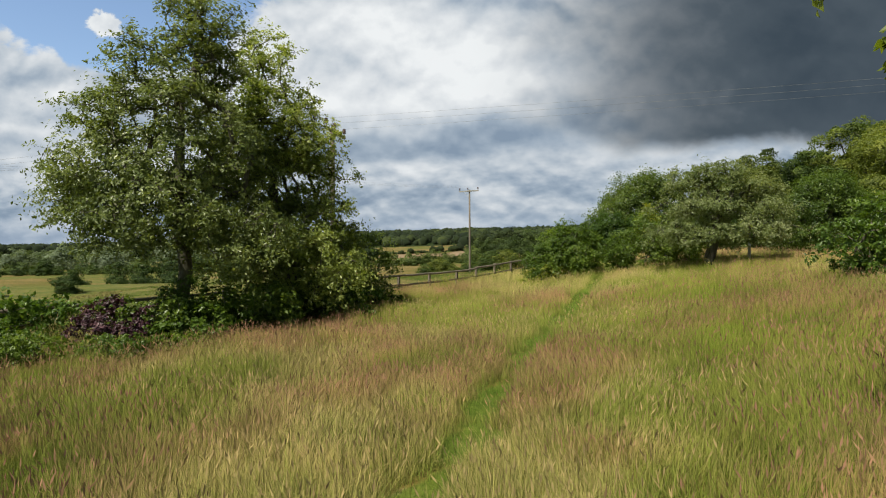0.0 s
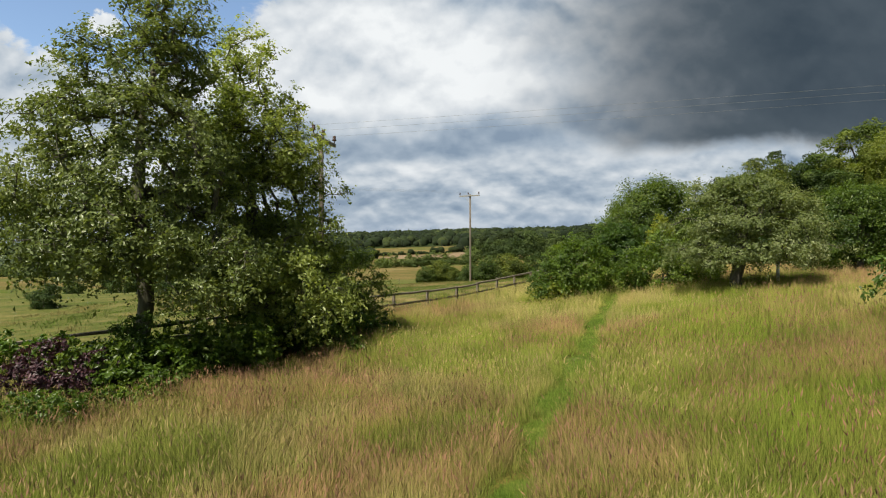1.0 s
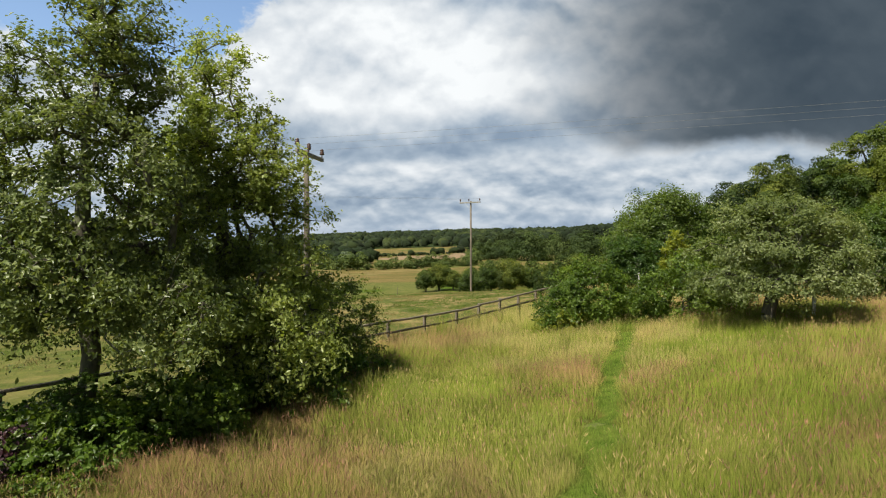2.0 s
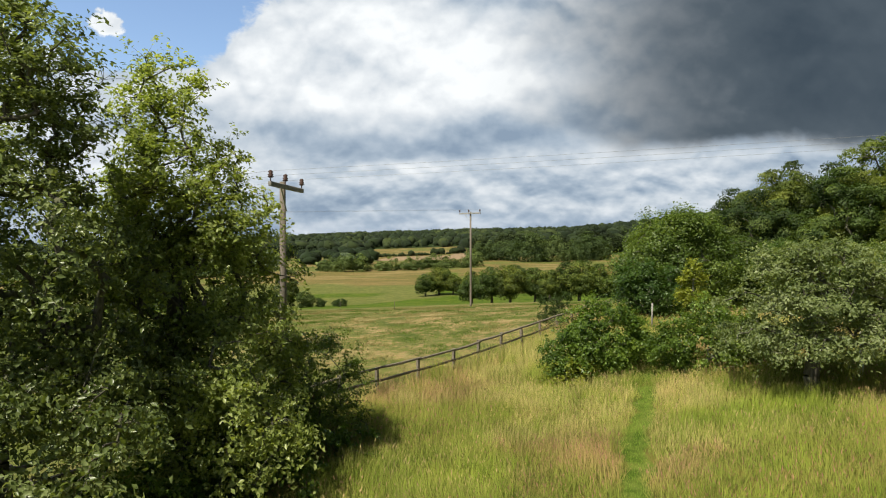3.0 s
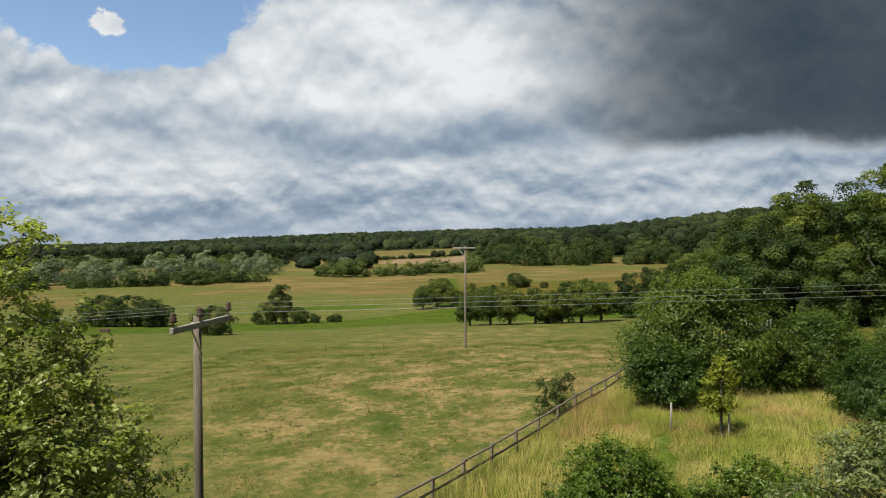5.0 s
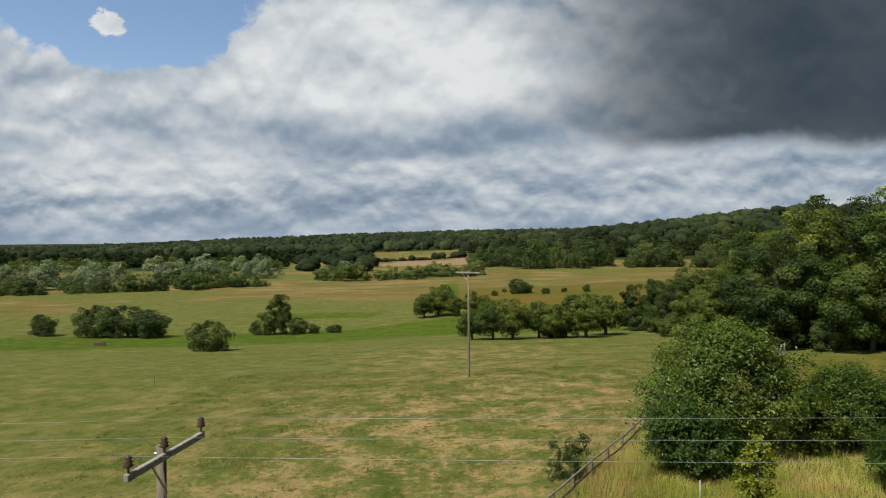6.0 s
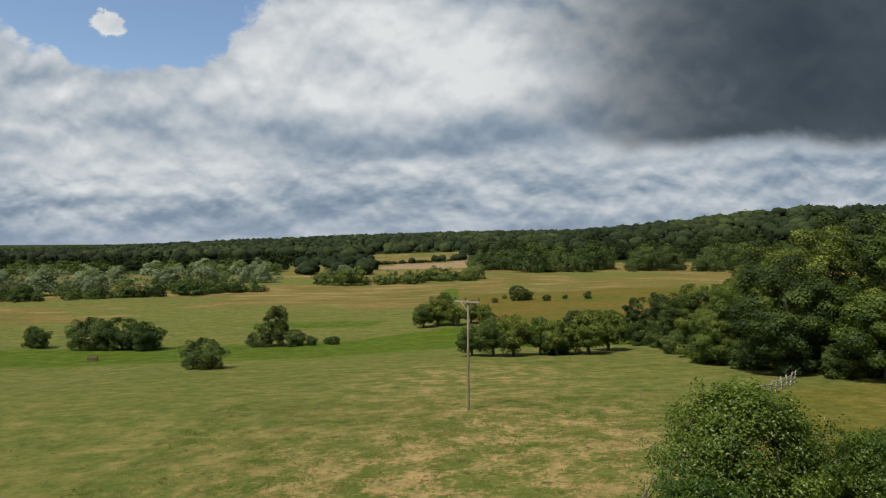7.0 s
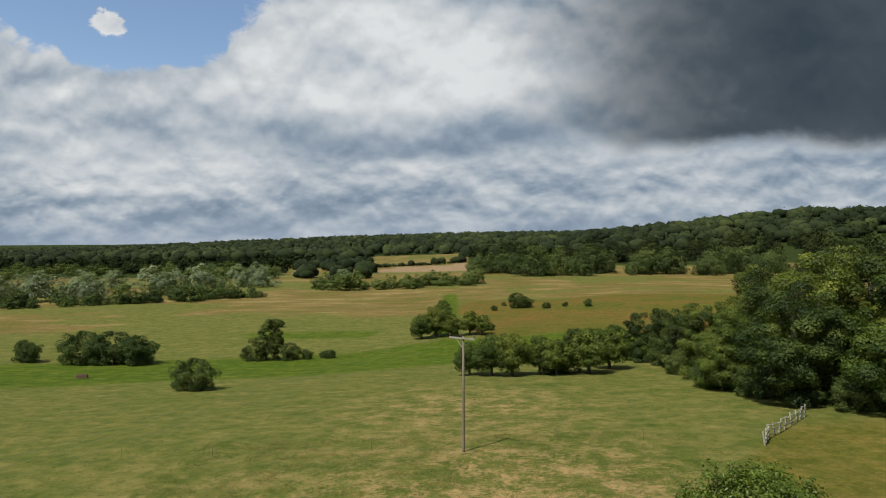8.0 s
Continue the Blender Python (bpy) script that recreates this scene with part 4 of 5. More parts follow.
def far_trees(name, label, places, leaf_mat, per, seed, tall=1.0, rings=5, segs=9, spray=0.10):
    """Distant woods: each tree a lumpy crown with leafy sprays on its skin."""
    rng = np.random.RandomState(seed)
    P = np.array(places)
    n = len(P)
    gzs = ground_z(P[:, 0], P[:, 1])
    th = np.linspace(0.0, 1.0, rings + 1) * np.pi * 0.72
    ph = np.arange(segs) * 2 * np.pi / segs
    D = np.stack([np.outer(np.sin(th), np.cos(ph)), np.outer(np.sin(th), np.sin(ph)), np.outer(np.cos(th), np.ones(segs))], -1).reshape(-1, 3)
    m = len(D)
    lump = 1 + 0.16 * np.sin(D[None, :, 0] * 6 + P[:, None, 0]) * np.sin(D[None, :, 1] * 5 + P[:, None, 1]) + rng.uniform(-0.13, 0.13, (n, m))
    wide = rng.uniform(0.42, 0.85, n)
    axes = np.stack([wide, wide, np.full(n, 0.5 * tall)], 1) * P[:, 2:3]
    mid_z = gzs + P[:, 2] * 0.40 * tall
    v = D[None] * lump[:, :, None] * axes[:, None, :] * 0.93
    v = v + np.stack([P[:, 0], P[:, 1], mid_z], 1)[:, None, :]
    i = np.arange(rings)[:, None] * segs
    j = np.arange(segs)[None, :]
    q = np.stack([i + j, i + segs + j, i + segs + (j + 1) % segs, i + (j + 1) % segs], -1).reshape(-1, 4)
    q = (np.arange(n)[:, None, None] * m + q[None]).reshape(-1, 4)
    tri = np.concatenate([q[:, [0, 1, 2]], q[:, [0, 2, 3]]], 0)
    lot = rng.rand(n)
    tone = 0.5 * np.repeat(lot, m) + 0.35 * rng.rand(n * m)
    d = rng.normal(size=(n, per, 3))
    d /= np.linalg.norm(d, axis=2, keepdims=True)
    d[:, :, 2] = np.maximum(d[:, :, 2], -0.55)
    l2 = 1 + 0.16 * np.sin(d[:, :, 0] * 6 + P[:, None, 0]) * np.sin(d[:, :, 1] * 5 + P[:, None, 1]) + rng.uniform(-0.10, 0.14, (n, per))
    c = d * l2[:, :, None] * axes[:, None, :] + np.stack([P[:, 0], P[:, 1], mid_z], 1)[:, None, :]
    long = np.repeat(P[:, 2], per)[:, None] * spray
    face = d.reshape(-1, 3) + rng.normal(size=(n * per, 3)) * 0.55 + np.array([0, 0, 0.35])
    lv, lf, lt = leaf_arrays(rng, c.reshape(-1, 3), face, long, long * 0.75)
    v = np.concatenate([v.reshape(-1, 3), lv], 0)
    f = np.concatenate([tri, lf + n * m], 0)
    t = np.concatenate([tone, 0.5 * lt + 0.5 * np.repeat(np.repeat(lot, per), 4)], 0)
    ob = mesh_object(name, v, f, leaf_mat, attrs={"tone": t})
    return tagged(ob, label, "woods", kind="stuff")


def crown_template(seed, puffs, per, leaf, tall=1.0):
    """A unit-high crown of leafy puffs, for trees too far off to be counted."""
    rng = np.random.RandomState(seed)
    lobes = [(0, 0, 0.52 * tall, 0.34, 0.34, 0.34 * tall), (rng.uniform(-0.2, 0.2), rng.uniform(-0.2, 0.2), 0.34 * tall, 0.36, 0.36, 0.26 * tall),
             (rng.uniform(-0.18, 0.18), 0, 0.66 * tall, 0.22, 0.22, 0.22 * tall), (rng.uniform(-0.2, 0.2), -0.1, 0.2, 0.42, 0.42, 0.2)]
    tips = lobe_points(rng, lobes, puffs, 0.6)
    out = tips - np.array([0, 0, 0.42 * tall])
    out /= np.linalg.norm(out, axis=1, keepdims=True) + 1e-9
    n = puffs * per
    d = rng.normal(size=(n, 3)) + np.repeat(out, per, 0) * 0.7 + np.array([0, 0, 0.25])
    d /= np.linalg.norm(d, axis=1, keepdims=True)
    c = np.repeat(tips, per, 0) + d * (np.repeat(rng.uniform(0.09, 0.16, puffs), per) * (0.68 + 0.36 * rng.rand(n)))[:, None]
    c[:, 2] = np.maximum(c[:, 2], 0.02)
    face = d + np.repeat(out, per, 0) * 0.5 + rng.normal(size=(n, 3)) * 0.5 + np.array([0, 0, 0.4])
    v, f, t = leaf_arrays(rng, c, face, leaf, leaf * 0.72)
    return v, f, 0.5 * t + 0.5 * np.repeat(np.repeat(rng.rand(puffs), per), 4)


def copse(name, label, places, leaf_mat, seed, puffs=42, per=24, leaf=0.085, tall=1.0, spread=(1.05, 1.7)):
    """Distant trees of several shapes, each turned and sized its own way."""
    rng = np.random.RandomState(seed)
    shapes = [crown_template(seed + k, puffs, per, leaf, tall) for k in range(4)]
    vs, fs, ts, o = [], [], [], 0
    for x, y, s in places:
        v, f, t = shapes[rng.randint(4)]
        a, wide = rng.uniform(0, 2 * np.pi), rng.uniform(*spread)
        m = np.array([[math.cos(a) * wide, -math.sin(a) * wide, 0], [math.sin(a) * wide, math.cos(a) * wide, 0], [0, 0, 1.0]]) * s
        vs.append(v @ m.T + np.array([x, y, gz(x, y) - 0.03 * s]))
        fs.append(f + o)
        ts.append(np.clip(t * 0.75 + 0.35 * rng.rand() - 0.03, 0, 1))
        o += len(v)
    ob = mesh_object(name, np.concatenate(vs), np.concatenate(fs), leaf_mat, attrs={"tone": np.concatenate(ts)})
    return tagged(ob, label, "woods", kind="stuff")


rw = np.random.RandomState(77)


def scatter(n, x0, x1, y0, y1, lo, hi, keep=None):
    got = []
    while len(got) < n:
        x, y = rw.uniform(x0, x1), rw.uniform(y0, y1)
        if keep is None or keep(x, y):
            got.append((x, y, rw.uniform(lo, hi)))
    return got


# no cloud shades these woods; their leaf colour carries the cloud shadow
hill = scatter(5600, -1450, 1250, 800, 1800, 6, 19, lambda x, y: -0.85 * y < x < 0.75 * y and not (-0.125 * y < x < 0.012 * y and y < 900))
far_trees("hill_woods", "green woods covering the distant hills, cloud shadow put into their colour", hill, LEAF_HILL_SHADED, 10, 51, rings=3, segs=6, spray=0.20)
belt = [(x, 505 + 12 * math.sin(x / 17.0) + rw.uniform(-8, 40), rw.choice([9, 18, 22, 25]) * rw.uniform(0.85, 1.12)) for x in np.arange(14, 330, 9.5)]
copse("tree_belt", "belt of large round trees beyond the straw field", belt, LEAF_BELT, 52, 80, 50, 0.042, spread=(0.95, 1.3))
hedge = [(x, 415 + rw.uniform(-6, 18) + 0.1 * x, rw.choice([4, 6, 7, 12]) * rw.uniform(0.8, 1.2)) for x in np.arange(-84, 18, 2.6)]
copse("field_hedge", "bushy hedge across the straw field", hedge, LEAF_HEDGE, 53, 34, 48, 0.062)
left_hedge = [(x, 296 + rw.uniform(-4, 8) + 0.6 * max(x + 190, 0.0), rw.choice([4, 5, 7, 9]) * rw.uniform(0.85, 1.15)) for x in np.arange(-265, -98, 3.8)]
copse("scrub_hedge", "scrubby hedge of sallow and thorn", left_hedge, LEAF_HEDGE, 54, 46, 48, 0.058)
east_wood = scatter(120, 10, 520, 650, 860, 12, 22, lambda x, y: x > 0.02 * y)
copse("valley_woods", "trees on the rising ground, cloud shadow put into their colour", east_wood, LEAF_FAR_SHADED, 60, 44, 26, 0.068, spread=(0.9, 1.3))
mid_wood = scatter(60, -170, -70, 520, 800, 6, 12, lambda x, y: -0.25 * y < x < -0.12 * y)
far_trees("valley_woods", "scattered trees between the far fields", mid_wood, LEAF_FAR_SHADED, 60, 62, rings=6, segs=9)
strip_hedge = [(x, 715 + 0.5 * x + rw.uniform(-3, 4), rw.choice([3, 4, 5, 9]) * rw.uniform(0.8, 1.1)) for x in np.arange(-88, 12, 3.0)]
far_trees("field_hedge", "low hedge between two far fields", strip_hedge, LEAF_FAR_SHADED, 40, 63, rings=5, segs=8)
left_wood = scatter(80, -560, -125, 500, 660, 6, 13, lambda x, y: -0.85 * y < x < -0.27 * y)
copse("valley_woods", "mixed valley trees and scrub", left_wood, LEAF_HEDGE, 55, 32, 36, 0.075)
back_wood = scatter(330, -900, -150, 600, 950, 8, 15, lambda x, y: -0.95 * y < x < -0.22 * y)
copse("valley_woods", "woods across the valley, cloud shadow put into their colour", back_wood, LEAF_FAR_SHADED, 64, 22, 16, 0.12, spread=(0.9, 1.4))
low_scrub = scatter(26, -420, -110, 340, 430, 3, 8, lambda x, y: x < -0.42 * y)
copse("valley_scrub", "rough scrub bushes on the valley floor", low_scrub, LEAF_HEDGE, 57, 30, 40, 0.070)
willows = [(-203, 330, 16), (-184, 335, 14), (-194, 345, 16), (-236, 335, 14), (-242, 350, 13), (-170, 375, 17), (-160, 382, 15), (-146, 384, 18), (-140, 430, 16), (-122, 425, 14), (-132, 445, 17), (-72, 440, 13), (-215, 420, 14), (-262, 400, 13)]
copse("silver_willows", "silver-grey willows in the valley", willows, LEAF_GREY, 56, 60, 50, 0.046, spread=(1.0, 1.5))


# ---------------------------------------------------------------- poles, cables, fence
ARM_PINS = (-1.27, -0.14, 1.27)


def pole(at, height, arm_turn, label):
    z0 = gz(*at)
    e = empty("electricity_pole", (at[0], at[1], z0), label, "electricity pole", "poles of the overhead line", turn=arm_turn)
    bm = bmesh.new()
    tube(bm, [(0, 0, -0.4), (0, 0, 0.3), (0.01, 0, height * 0.5), (0, 0, height)], [0.125, 0.12, 0.108, 0.092], 14)
    part("shaft", bm, POLE_WOOD, e, soft=True)
    bm = bmesh.new()
    box(bm, (2.7, 0.10, 0.14), Matrix.Translation((0, -0.15, height - 0.18)), 0.012)
    part("crossarm", bm, SILVER_WOOD, e, "pale weathered crossarm")
    bm = bmesh.new()
    tube(bm, [(-0.62, -0.21, height - 0.24), (-0.05, -0.14, height - 0.92)], [0.022, 0.022], 6)
    part("brace", bm, STEEL, e, "thin galvanised brace")
    bm = bmesh.new()
    tube(bm, [(0, -0.24, height - 0.18), (0, 0.15, height - 0.18)], [0.028, 0.028], 6)
    part("bolt", bm, STEEL, e)
    for x in ARM_PINS:
        bm = bmesh.new()
        h = height - 0.12
        tube(bm, [(x, -0.15, h), (x, -0.15, h + 0.17)], [0.02, 0.02], 8)
        pin = part("insulator_pin", bm, RUST, e)
        bm = bmesh.new()
        tube(bm, [(x, -0.15, h + 0.12), (x, -0.15, h + 0.15), (x, -0.15, h + 0.17), (x, -0.15, h + 0.22), (x, -0.15, h + 0.24), (x, -0.15, h + 0.30), (x, -0.15, h + 0.34)],
             [0.06, 0.10, 0.06, 0.09, 0.05, 0.075, 0.035], 10)
        part("insulator", bm, PORCELAIN, pin, "dark brown porcelain insulator", True)
    return e


def cable(a, b, sag, label):
    bm = bmesh.new()
    pts = [Vector(a).lerp(Vector(b), t) - Vector((0, 0, sag * 4 * t * (1 - t))) for t in np.linspace(0, 1, 33)]
    tube(bm, pts, [0.0035] * len(pts), 5)
    ob = part("overhead_cable", bm, CABLE, None, soft=True)
    return tagged(ob, label, "cable", "cables of the overhead line")


P1, P2 = (-4.66, 26.4), (2.5, 73.5)
H1, H2 = 10.30 - gz(*P1), 11.75 - gz(*P2)
pole(P1, H1, 83.0, "weathered wooden electricity pole with a crossarm and three insulators")
pole(P2, H2, -35.0, "wooden electricity pole standing in the paddock")


def arm_end(p, h, turn, x):
    a = radians(turn)
    return Vector((p[0] + x * math.cos(a) + 0.15 * math.sin(a), p[1] + x * math.sin(a) - 0.15 * math.cos(a), gz(*p) + h + 0.2))


for x in ARM_PINS:
    a = arm_end(P1, H1, 83.0, x)
    cable(a, a + Vector((59.5, -7.3, 3.0)), 0.3, "thin overhead cable running across the meadow")
    cable(a, a + Vector((-60, 12, -2.4)), 0.7, "thin overhead cable running behind the trees")
    a = arm_end(P2, H2, -35.0, x)
    cable(a, a + Vector((-51.6, -73.7, -4.05)), 0.1, "thin overhead cable crossing the paddock")


def fence_run(line, label, spacing, mat, post_h, rails, seed, slack=1.0):
    rng = random.Random(seed)
    e = empty("post_and_rail_fence", (line[0][0], line[0][1], gz(*line[0])), label, "fence", kind="")
    o = e.matrix_basis.translation
    posts = []
    for a, b in zip(line, line[1:]):
        n = max(1, round(math.dist(a, b) / spacing))
        posts += [(a[0] + (b[0] - a[0]) * i / n, a[1] + (b[1] - a[1]) * i / n) for i in range(n)]
    posts.append(tuple(line[-1]))
    tops = []
    for i, (x, y) in enumerate(posts):
        z = gz(x, y)
        nx, ny = posts[min(i + 1, len(posts) - 1)]
        px, py = posts[max(i - 1, 0)]
        heading = math.degrees(math.atan2(ny - py, nx - px))
        h = post_h + rng.uniform(-0.04, 0.05)
        bm = bmesh.new()
        box(bm, (0.10, 0.12, h + 0.3), pose(x - o.x, y - o.y, z - o.z + (h - 0.3) / 2, rng.uniform(-2, 2) * slack, rng.uniform(-2, 2) * slack, heading + rng.uniform(-4, 4)), 0.012)
        part("post", bm, mat, e)
        side = Vector((-math.sin(radians(heading)), math.cos(radians(heading)), 0)) * -0.085
        tops.append((Vector((x - o.x, y - o.y, z - o.z)) + side, h))
    for (p, h), (q, g) in zip(tops, tops[1:]):
        for level in rails:
            a = p + Vector((0, 0, level + rng.uniform(-0.03, 0.03) * slack))
            b = q + Vector((0, 0, level + rng.uniform(-0.03, 0.03) * slack))
            d = (b - a).normalized()
            bm = bmesh.new()
            mid = (a + b) / 2 + Vector((0, 0, rng.uniform(-0.025, 0.01)))
            tube(bm, [a - d * 0.09, a.lerp(mid, 0.5), mid, mid.lerp(b, 0.5), b + d * 0.09], [0.042, 0.05, 0.052, 0.05, 0.042], 6)
            part("rail", bm, mat, e, soft=False)
    return e


fence_run([tuple(p) for p in FENCE[:-1]], "weathered grey-brown post and rail fence along the meadow", 1.9, FENCE_WOOD, 0.99, (0.50, 0.95), 3)
fence_run([(28.2, 73.4), (29.8, 76.0), (33.0, 79.2), (35.4, 81.8), (37.4, 84.0)], "pale weathered rail fence leading to the wood", 1.5, SILVER_WOOD, 1.25, (0.35, 0.75, 1.15), 4, 5.0)


# ---------------------------------------------------------------- long grass of the meadow
def grass(name, label, x0, x1, y0, y1, density, width, tall, seed, segments=2, heads=0.0):
    rng = np.random.RandomState(seed)
    n = int((x1 - x0) * (y1 - y0) * density)
    x, y = rng.uniform(x0, x1, n), rng.uniform(y0, y1, n)
    r, side = from_line(x, y, FENCE)
    lane, _ = from_line(x, y, LANE)
    lane = lane + ragged(x, y)
    rim = np.minimum(np.minimum(x - x0, x1 - x) / 3.0, (y - y0) / 3.0 if y0 < 5 else 1.0) + rng.normal(0, 0.2, n)
    inside = (side * r < 0.25) & (rng.rand(n) < rim) & (rng.rand(n) > 0.25 * (1 - smooth(lane, 0.15, 0.45)))
    x, y, lane, r = x[inside], y[inside], lane[inside], r[inside]
    n = len(x)
    z = ground_z(x, y)
    patch = value_noise(x, y, 2.3, 21) * 0.5 + value_noise(x, y, 0.8, 22) * 0.5
    clump = value_noise(x, y, 0.45, 26) * 0.5 + value_noise(x, y, 1.3, 27) * 0.5
    red = value_noise(x, y, 3.6, 23) * 0.7 + value_noise(x, y, 0.9, 28) * 0.3
    lush = value_noise(x, y, 4.3, 24) * 0.7 + value_noise(x, y, 1.1, 29) * 0.3
    dry = smooth(patch + rng.normal(0, 0.15, n), 0.20, 0.50)
    on_lane = 1 - smooth(lane, 0.13, 0.42)
    h = tall * rng.uniform(0.40, 1.05, n) * (0.35 + 1.15 * clump) * (1 - 0.8 * on_lane) * (1 + 0.7 * np.exp(-(r / 2.2) ** 2))
    lean = 0.10 + 0.85 * rng.rand(n) ** 1.6
    head = 9.0 * value_noise(x, y, 1.3, 25) + rng.normal(0, 1.4, n)
    dx, dy = np.cos(head) * lean * h, np.sin(head) * lean * h
    h = h / np.sqrt(1 + 0.6 * lean ** 2)
    face = rng.uniform(0, np.pi, n)
    wid = width * rng.uniform(0.6, 1.5, n)
    wx, wy = np.cos(face) * wid, np.sin(face) * wid
    # green blades under straw and reddish seed stems; the greenest ground lies in drifts, the reddest beyond the middle of the meadow
    green = np.array([0.130, 0.195, 0.026]) * rng.uniform(0.65, 1.35, (n, 1))
    light = np.array([0.300, 0.325, 0.048]) * rng.uniform(0.8, 1.2, (n, 1))
    straw = np.array([0.500, 0.385, 0.180]) * rng.uniform(0.7, 1.25, (n, 1))
    pink = np.array([0.420, 0.225, 0.150]) * rng.uniform(0.75, 1.2, (n, 1))
    far_red = 0.28 * np.exp(-(((x - 7.5) / 3.2) ** 2 + ((y - 19) / 2.6) ** 2)) + 0.08 * np.exp(-(((x + 1.0) / 3.0) ** 2 + ((y - 14.5) / 1.6) ** 2))
    drift = 0.15 * np.exp(-(((x - 0.5) / 3.0) ** 2 + ((y - 24) / 5.0) ** 2)) + 0.12 * np.exp(-(((x - 4.0) / 2.2) ** 2 + ((y - 7.0) / 1.8) ** 2)) + 0.15 * np.exp(-(((x + 3.5) / 3.0) ** 2 + ((y - 10.5) / 2.4) ** 2))
    drift = drift + 0.16 * np.exp(-(((x - 11.0) / 3.0) ** 2 + ((y - 21) / 2.5) ** 2)) - 0.10 * np.exp(-(((x - 4.5) / 3.5) ** 2 + ((y - 12.5) / 2.2) ** 2))
    w_red = (smooth(red + far_red, 0.40, 0.58) * 0.95)[:, None]
    tipc = straw * (1 - w_red) + pink * w_red
    k = (dry * (1 - on_lane) * (1 - 0.72 * smooth(lush + drift, 0.48, 0.66)))[:, None]
    fresh = on_lane[:, None]
    green = green * (1 - fresh) + np.array([0.112, 0.178, 0.028]) * rng.uniform(0.75, 1.25, (n, 1)) * fresh
    light = light * (1 - 0.8 * fresh) + np.array([0.185, 0.270, 0.040]) * 0.8 * fresh
    # all blade colours rise by up to 22 percent between y 13 and 20
    far_gain = (1 + 0.22 * smooth(y, 13, 20))[:, None]
    green, light, tipc = green * far_gain, light * far_gain, tipc * far_gain
    low = green * (1 - 0.4 * k) + light * 0.4 * k
    top = (0.6 * light + 0.4 * green) * (1 - k) + tipc * k
    a0, a1 = np.stack([x - wx, y - wy, z - 0.02], 1), np.stack([x + wx, y + wy, z - 0.02], 1)
    tip = np.stack([x + dx, y + dy, z + h], 1)
    if segments == 2:
        mid_a = np.stack([x + wx * 0.75 + dx * 0.35, y + wy * 0.75 + dy * 0.35, z + h * 0.62], 1)
        mid_b = np.stack([x - wx * 0.75 + dx * 0.35, y - wy * 0.75 + dy * 0.35, z + h * 0.62], 1)
        v = np.stack([a0, a1, mid_a, mid_b, tip], 1).reshape(-1, 3)
        o = np.arange(n)[:, None] * 5
        f = np.concatenate([o + np.array([[0, 1, 2]]), o + np.array([[0, 2, 3]]), o + np.array([[3, 2, 4]])], 0)
        half = 0.5 * low + 0.5 * top
        c = np.stack([low, low, half, half, top], 1).reshape(-1, 3)
    else:
        v = np.stack([a0, a1, tip], 1).reshape(-1, 3)
        f = np.arange(n)[:, None] * 3 + np.array([[0, 1, 2]])
        c = np.stack([low, low, top], 1).reshape(-1, 3)
    if heads:
        # seed heads on some of the stems
        m = (rng.rand(n) < heads) & (dry > 0.35) & (on_lane < 0.2)
        t, q = tip[m], int(m.sum())
        long = rng.uniform(0.05, 0.11, (q, 1))
        d = np.stack([dx[m], dy[m], h[m]], 1)
        d /= np.linalg.norm(d, axis=1, keepdims=True)
        ang = rng.uniform(0, np.pi, q)
        s = np.stack([np.cos(ang), np.sin(ang), np.zeros(q)], 1) * long * rng.uniform(0.06, 0.12, (q, 1))
        hv = np.stack([t - d * long * 0.5, t + s, t + d * long * 0.7, t - s], 1).reshape(-1, 3)
        o = np.arange(q)[:, None] * 4 + len(v)
        f = np.concatenate([f, o + np.array([[0, 1, 2]]), o + np.array([[0, 2, 3]])], 0)
        hc = (tipc[m] * rng.uniform(0.5, 0.85, (q, 1)))
        v, c = np.concatenate([v, hv], 0), np.concatenate([c, np.repeat(hc, 4, 0)], 0)
    ob = mesh_object(name, v, f, GRASS, colours=c)
    return tagged(ob, label, "grass", kind="stuff")


grass("meadow_grass", "tall uncut summer grass with straw and reddish seed heads", -11, 14, -0.5, 16, 420, 0.0028, 0.50, 61, 2, 0.40)
grass("meadow_undergrowth", "fine green and straw grass under the taller stems", -11, 14, -0.5, 16, 1300, 0.0038, 0.34, 64, 1)
grass("meadow_grass", "tall uncut grass around the bushes and path", -9, 22, 16, 30, 620, 0.0058, 0.46, 62, 1, 0.16)
grass("meadow_grass", "tall straw grass along the fence", -4, 28, 30, 52, 260, 0.009, 0.50, 63, 1, 0.06)


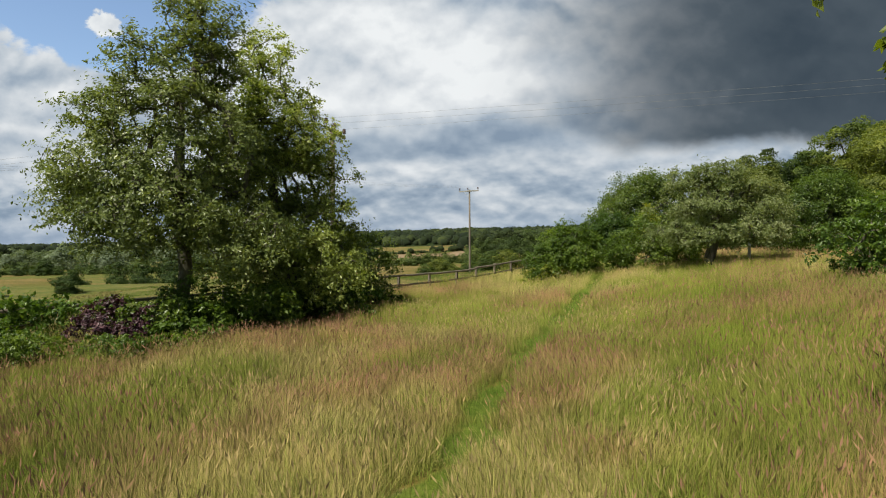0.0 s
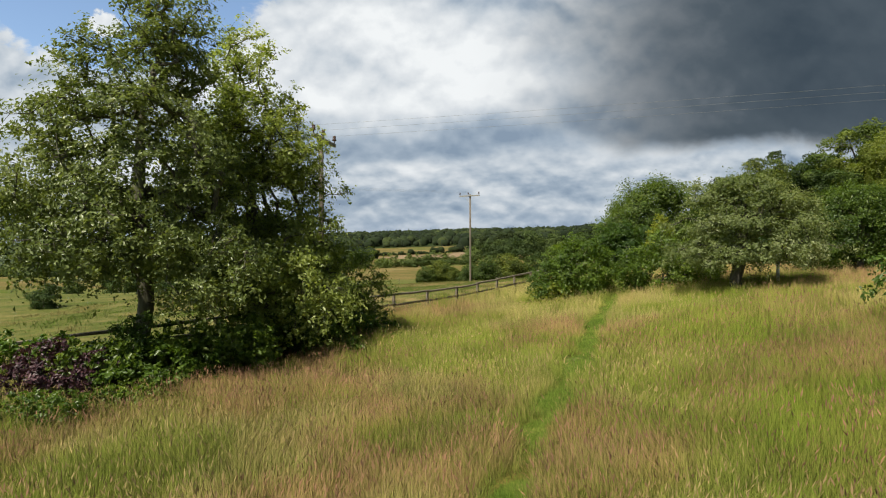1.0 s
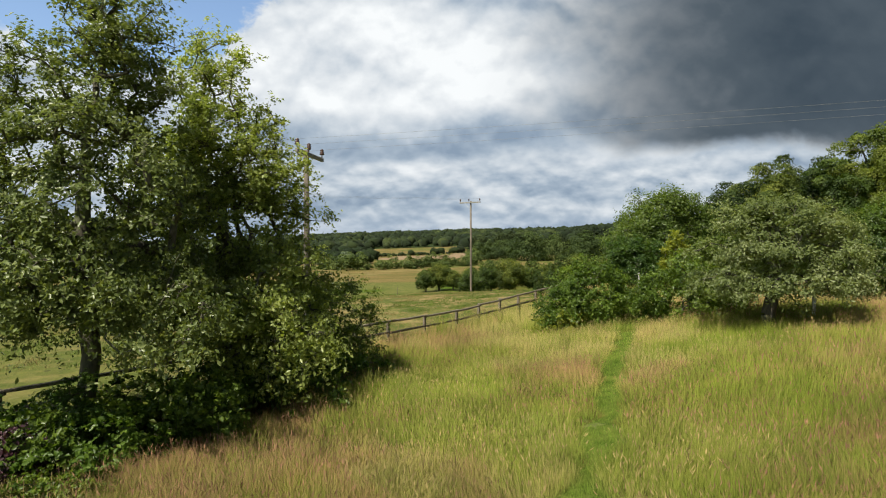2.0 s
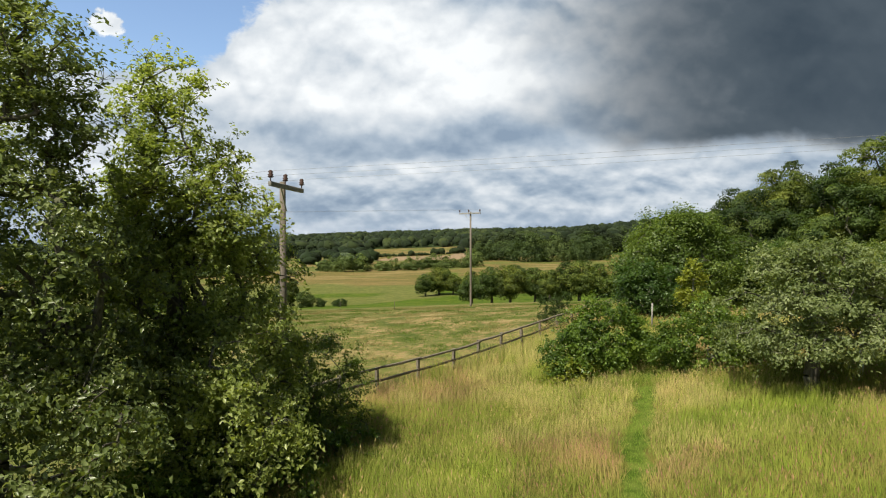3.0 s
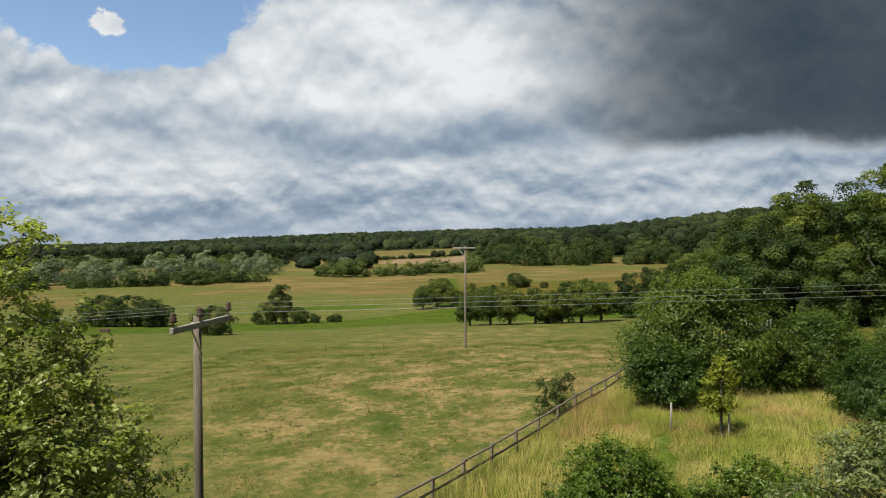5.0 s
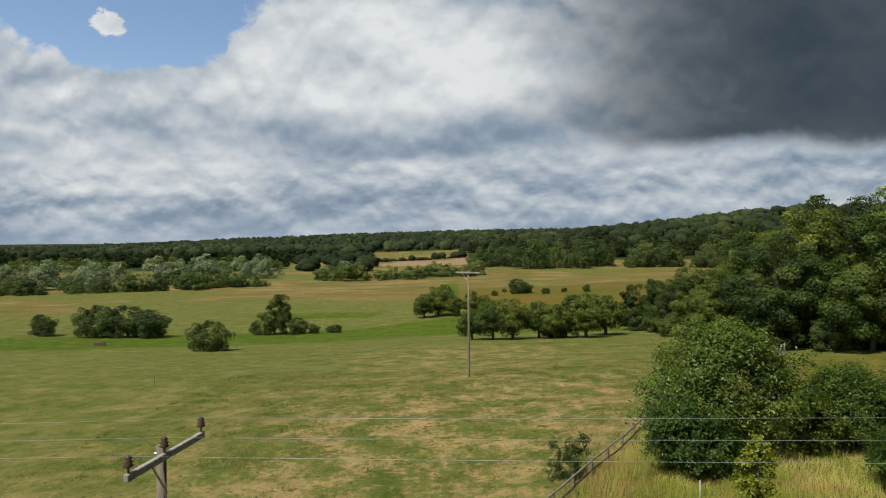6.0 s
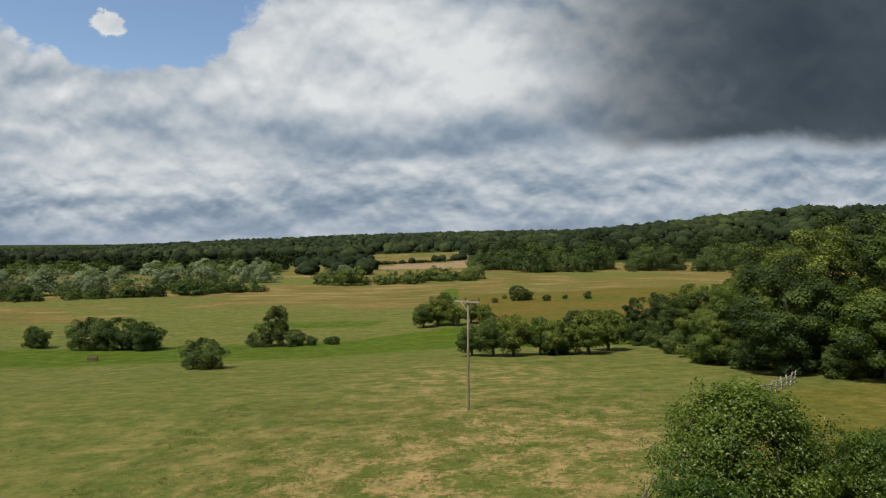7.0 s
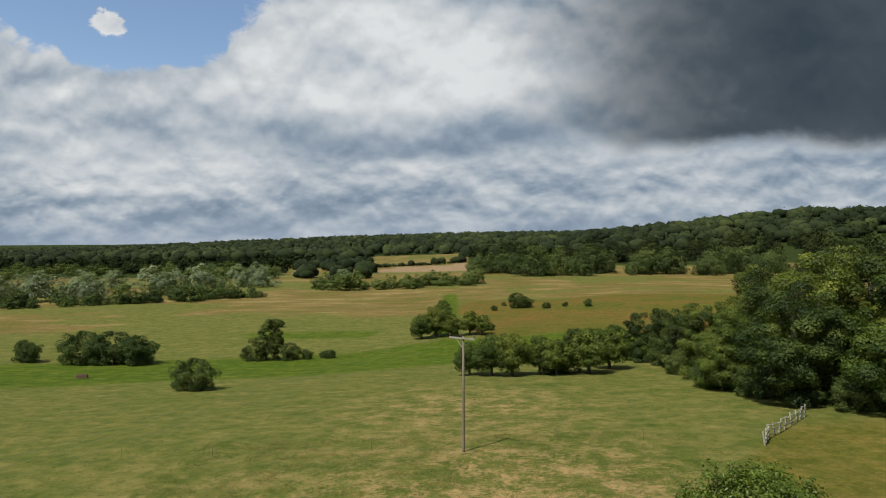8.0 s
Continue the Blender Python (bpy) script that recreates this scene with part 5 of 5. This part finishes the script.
def tufts(name, label, x0, x1, y0, y1, count, seed):
    """Short grazed grass in scattered tufts."""
    rng = np.random.RandomState(seed)
    x, y = rng.uniform(x0, x1, count), rng.uniform(y0, y1, count)
    r, side = from_line(x, y, FENCE)
    lot = value_noise(x, y, 1.4, 31) * 0.5 + value_noise(x, y, 0.5, 32) * 0.5
    keep = (side * r > 0.3) & (lot + rng.normal(0, 0.14, count) > 0.58)
    x, y, lot = x[keep], y[keep], lot[keep]
    n = len(x)
    z = ground_z(x, y)
    h = rng.uniform(0.04, 0.13, n) * (0.6 + lot)
    ang, face = rng.uniform(0, 2 * np.pi, n), rng.uniform(0, np.pi, n)
    w = rng.uniform(0.008, 0.02, n)
    a0 = np.stack([x - np.cos(face) * w, y - np.sin(face) * w, z - 0.01], 1)
    a1 = np.stack([x + np.cos(face) * w, y + np.sin(face) * w, z - 0.01], 1)
    tip = np.stack([x + np.cos(ang) * h * 0.6, y + np.sin(ang) * h * 0.6, z + h], 1)
    pale = smooth(value_noise(x, y, 3.0, 33), 0.45, 0.65)[:, None]
    c = (np.array([0.095, 0.145, 0.022]) * (1 - pale) + np.array([0.235, 0.200, 0.075]) * pale) * rng.uniform(0.7, 1.3, (n, 1))
    ob = mesh_object(name, np.stack([a0, a1, tip], 1).reshape(-1, 3), np.arange(3 * n).reshape(-1, 3), GRASS, colours=np.repeat(c, 3, 0))
    return tagged(ob, label, "grass", kind="stuff")


tufts("paddock_tufts", "short grazed grass tufts in the paddock", -22, 24, 26, 80, 330000, 71)


# ---------------------------------------------------------------- small things
def stake(name, at, height, radius, mat, label, category, group=""):
    e = empty(name, (at[0], at[1], gz(*at)), label, category, group)
    bm = bmesh.new()
    tube(bm, [(0, 0, -0.25), (0.01, 0, height * 0.5), (0.02, 0.01, height)], [radius, radius, radius * 0.92], 8)
    part("shaft", bm, mat, e, soft=True)
    return e


stake("tree_guard", (12.5, 25.0), 1.30, 0.06, WHITE_TUBE, "white plastic tube guarding a sapling", "tree guard")
stake("tree_stake", (12.05, 35.9), 1.3, 0.04, SILVER_WOOD, "pale wooden stake beside the young tree", "stake")
stake("tree_stake", (10.4, 37.6), 1.2, 0.04, SILVER_WOOD, "pale wooden stake in the long grass", "stake")
for x, y in ((-28.0, 74.5), (-20.0, 75.0), (-11.7, 75.2), (-5.8, 75.6), (11.2, 76.5), (19.0, 77.0)):
    stake("electric_fence_post", (x, y), 1.0, 0.022, POLE_WOOD, "thin grey electric-fence post in the paddock", "fence post", "electric-fence posts")


def trough(at):
    e = empty("water_trough", (at[0], at[1], gz(*at)), "rusty metal water trough in the low paddock", "trough", turn=20)
    bm = bmesh.new()
    box(bm, (1.9, 0.8, 0.7), Matrix.Translation((0, 0, 0.33)), 0.05)
    top = max(bm.faces, key=lambda f: f.calc_center_median().z)
    bmesh.ops.inset_region(bm, faces=[top], thickness=0.07)
    bmesh.ops.translate(bm, verts=top.verts, vec=(0, 0, -0.4))
    part("tub", bm, RUST, e)
    return e


trough((-69.5, 138.0))
